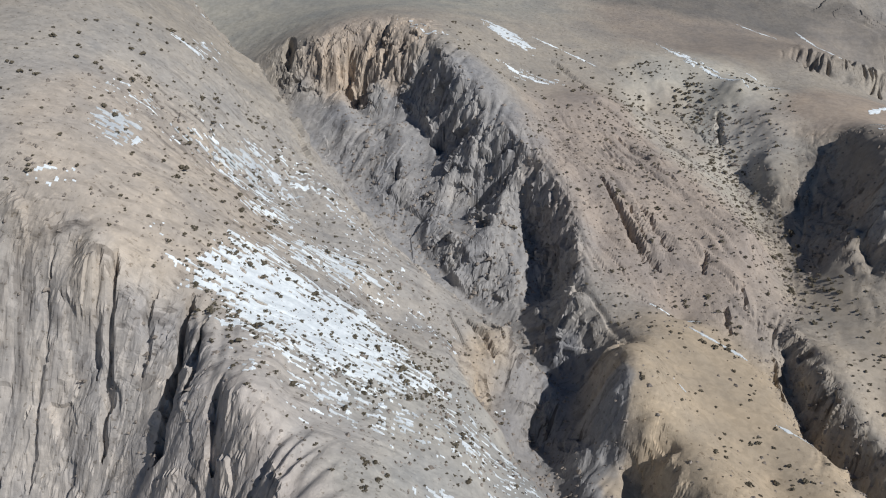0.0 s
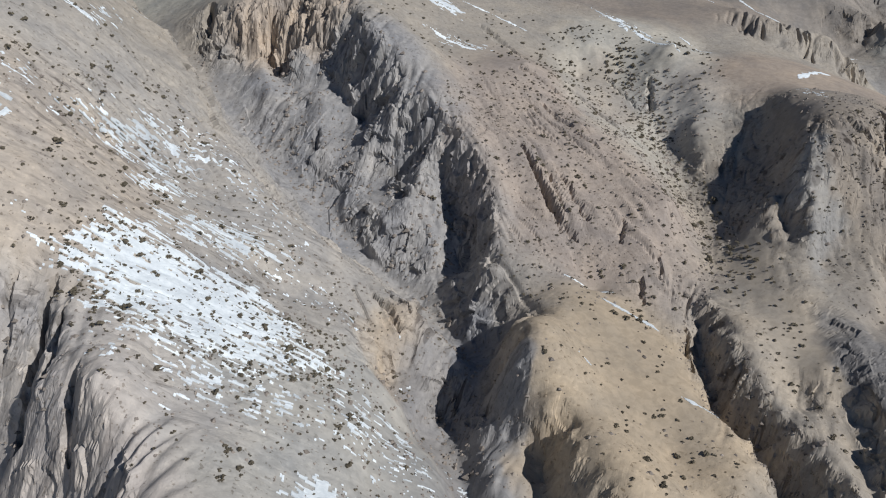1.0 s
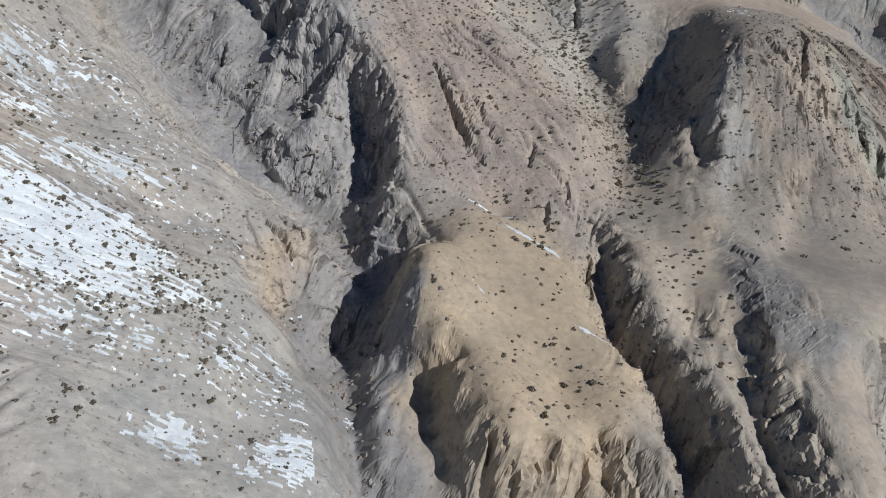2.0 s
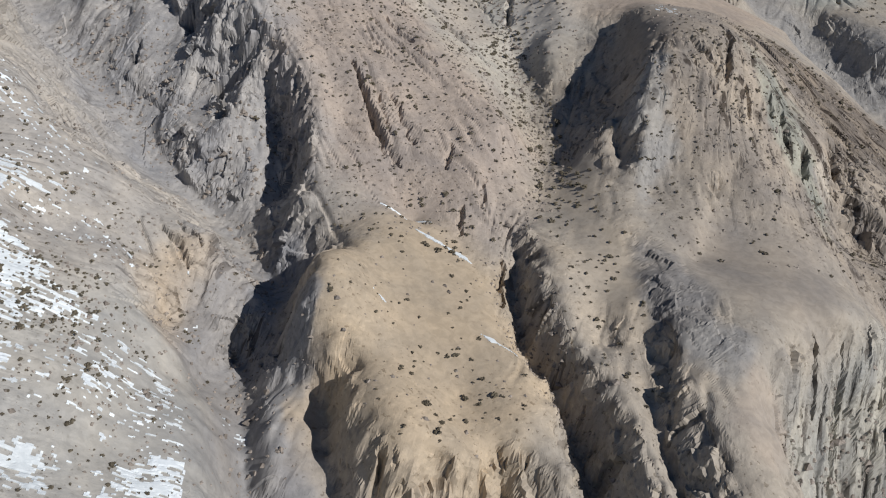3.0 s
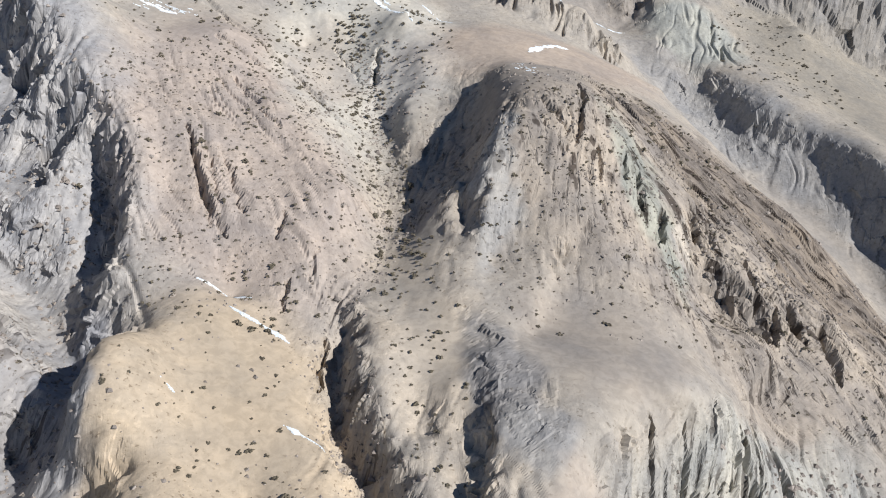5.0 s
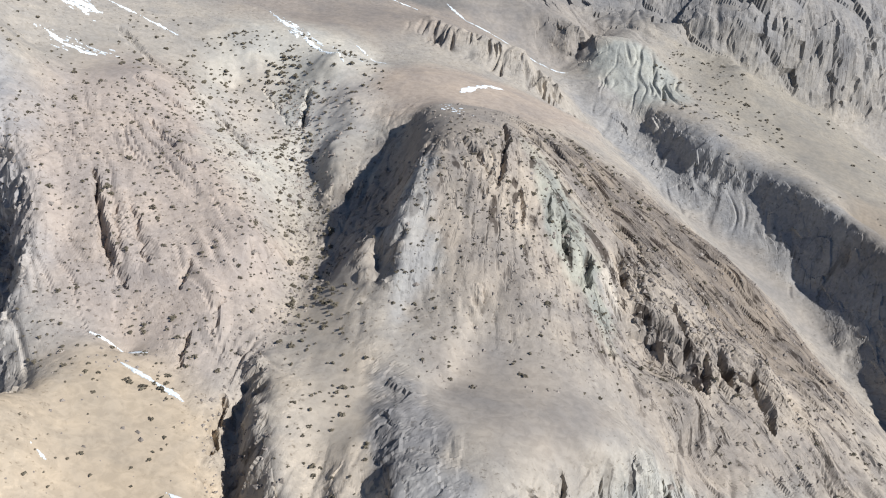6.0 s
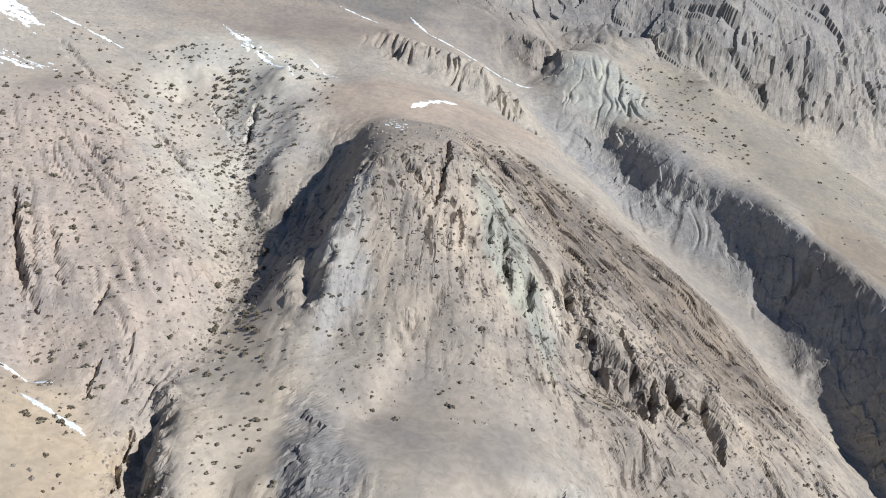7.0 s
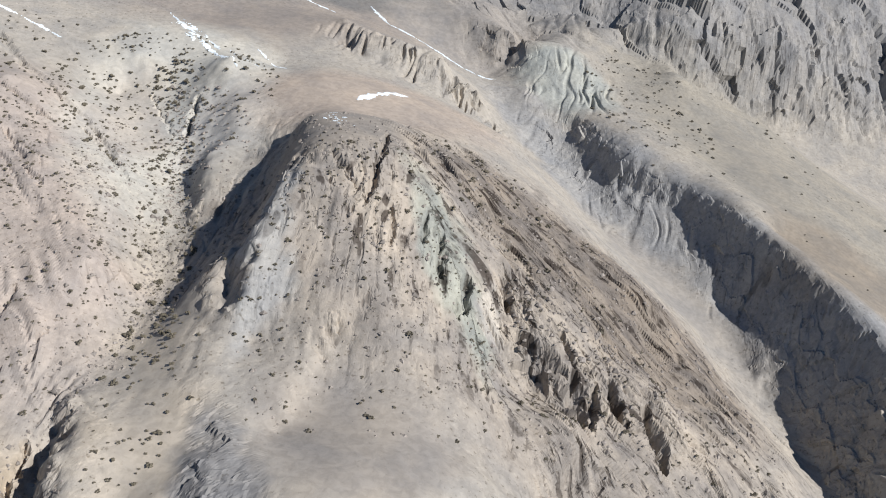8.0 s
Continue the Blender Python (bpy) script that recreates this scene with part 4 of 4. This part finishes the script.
def chip_shape(seed):
    """A sharp-edged flat stone about 1 m across."""
    v, f = lump(random.Random(seed), 0.55, 0.75)
    return np.array(v), np.array(f)


CHIPS = [chip_shape(k) for k in range(20, 32)]


def scattered(shapes, px, py, size, sink, rng):
    """One mesh's corners and faces of many shapes set on the ground."""
    pz = relief(px, py)
    verts, faces, n = [], [], 0
    for x, y, z, s in zip(px, py, pz, size):
        v, f = shapes[rng.randrange(len(shapes))]
        a = rng.uniform(0, 6.283)
        c, d = math.cos(a) * s, math.sin(a) * s
        verts.append(np.c_[v[:, 0] * c - v[:, 1] * d + x, v[:, 0] * d + v[:, 1] * c + y, v[:, 2] * s * rng.uniform(0.7, 1.15) + z - sink * s])
        faces.append(f + n)
        n += len(v)
    return np.concatenate(verts), np.concatenate(faces)


def stuff(name, verts, faces, material, label, category):
    mesh = bpy.data.meshes.new(name)
    mesh.from_pydata(verts.tolist(), [], faces.tolist())
    mesh.materials.append(material)
    mesh.update()
    return tagged(new(name, mesh), label, category, kind="stuff")


# Where shrubs grow: centre x, y, half length, half width, turn, shrubs in 100 square metres, mean width
GROWTH = [
    (-28, 292, 56, 38, 0, 13.0, 0.95),
    (-26, 292, 60, 40, 0, 2.5, 1.8),
    (-20, 310, 95, 75, 15, 2.6, 1.7),
    (-15, 235, 60, 42, 10, 2.6, 1.5),
    (45, 250, 40, 60, 0, 2.6, 1.3),
    (-70, 420, 90, 60, 60, 2.4, 1.6),
    (-130, 400, 60, 120, 0, 1.2, 2.0),
    (40, 330, 45, 60, 0, 0.9, 1.6),
    (150, 490, 75, 130, 12, 3.6, 1.6),
    (158, 300, 44, 80, 5, 1.6, 1.6),
    (165, 275, 26, 40, 5, 1.0, 2.0),
    (240, 335, 14, 40, 2, 2.6, 1.5),
    (240, 350, 26, 95, 2, 1.5, 1.6),
    (243, 520, 16, 130, 0, 6.0, 2.0),
    (230, 660, 75, 90, 0, 3.6, 1.9),
    (236, 690, 14, 25, 0, 7.0, 3.0),
    (330, 430, 110, 90, 0, 1.4, 1.5),
    (297, 410, 18, 50, 15, 2.0, 1.5),
    (420, 420, 150, 60, -25, 2.8, 1.5),
    (430, 520, 60, 40, -30, 2.8, 1.8),
    (120, 680, 120, 80, 0, 1.0, 2.0),
    (240, 290, 12, 22, 0, 3.5, 1.6),
    (640, 760, 60, 90, 0, 1.6, 2.0),
    (700, 700, 120, 200, 0, 0.2, 2.2),
]
pick = np.random.RandomState(5)
sx, sy, ss = [], [], []
for cx, cy, rx, ry, turn, dense, wide in GROWTH:
    n = int(math.pi * rx * ry * dense / 100)
    r, a = np.sqrt(pick.rand(n)), pick.rand(n) * 2 * math.pi
    u, v = r * rx * np.cos(a), r * ry * np.sin(a)
    c, s = math.cos(radians(turn)), math.sin(radians(turn))
    sx.append(cx + u * c - v * s)
    sy.append(cy + u * s + v * c)
    ss.append(wide * np.exp(0.38 * pick.randn(n)))
sx, sy, ss = np.concatenate(sx), np.concatenate(sy), np.concatenate(ss)
fit_for = (sample(steep_plan, sx, sy) < 0.95) & (fbm(sx, sy, 28, 3, 801) + 0.35 * pick.randn(len(sx)) > -0.15)
sx, sy, ss = sx[fit_for], sy[fit_for], ss[fit_for]
order = np.argsort(sy)
sx, sy, ss = sx[order], sy[order], np.clip(ss[order], 0.7, 5)
SINGLE = 298
rng = random.Random(3)
verts, faces = scattered(SHRUBS, sx[SINGLE:], sy[SINGLE:], ss[SINGLE:], 0.05, rng)
stuff("shrubs", verts, faces, SHRUB, "countless dark dry cushion shrubs scattered over the slopes", "shrub")
shrub_meshes = []
for v, f in SHRUBS:
    mesh = bpy.data.meshes.new("shrub")
    mesh.from_pydata(v.tolist(), [], f.tolist())
    mesh.materials.append(SHRUB_ONE)
    mesh.update()
    shrub_meshes.append(mesh)
for x, y, z, s in zip(sx[:SINGLE], sy[:SINGLE], relief(sx[:SINGLE], sy[:SINGLE]), ss[:SINGLE]):
    one = new("shrub", shrub_meshes[rng.randrange(8)])
    one.matrix_world = Matrix.LocRotScale((x, y, z - 0.05 * s), Euler((0, 0, rng.uniform(0, 6.28))), (s, s, s * rng.uniform(0.7, 1.1)))
    tagged(one, "dark dry cushion shrub growing on the bare slope", "shrub", "shrubs on the slope")

# Rubble: line, half width, stones, mean size
rubble_rng = random.Random(9)
bx, by, bs = [], [], []
for name, wide, n, mean in (("stream", 9, 1500, 1.0), ("front_foot", 22, 500, 2.0), ("ravine_floor", 10, 500, 1.5), ("crag_line", 22, 500, 1.3), ("grey_face", 20, 300, 1.6), ("wall_crest", 8, 300, 1.0)):
    line = along(LINES[name], 2.0)
    for _ in range(n):
        p = line[rubble_rng.randrange(len(line))]
        bx.append(p[0] + rubble_rng.gauss(0, wide * 0.5))
        by.append(p[1] + rubble_rng.gauss(0, wide * 0.5))
        bs.append(min(4.5, mean * math.exp(0.5 * rubble_rng.gauss(0, 1))))
# Stones strewn over the slopes: centre x, y, half length, half width, turn, stones in 100 square metres, mean size
STREWN = [
    (0, 240, 70, 45, 10, 3.0, 1.0),
    (-40, 340, 130, 120, 20, 2.5, 1.2), (60, 300, 50, 90, 10, 3.5, 1.2), (150, 500, 70, 130, 12, 3.5, 1.3), (160, 305, 42, 80, 5, 0.8, 1.2),
    (240, 560, 50, 130, 0, 4.0, 1.3), (420, 455, 170, 90, -30, 4.5, 1.3), (330, 400, 60, 60, 0, 2.0, 1.2), (20, 560, 130, 50, -56, 2.0, 1.9),
]
for cx, cy, rx, ry, turn, dense, mean in STREWN:
    for _ in range(int(math.pi * rx * ry * dense / 100)):
        r, a = math.sqrt(rubble_rng.random()), rubble_rng.uniform(0, 6.283)
        u, v, c, d = r * rx * math.cos(a), r * ry * math.sin(a), math.cos(radians(turn)), math.sin(radians(turn))
        bx.append(cx + u * c - v * d)
        by.append(cy + u * d + v * c)
        bs.append(min(3.5, mean * math.exp(0.45 * rubble_rng.gauss(0, 1))))
verts, faces = scattered(CHIPS, np.array(bx), np.array(by), bs, 0.0, rubble_rng)
stuff("rubble", verts, faces, STONE, "loose pale broken stones lying in the gullies", "stones")
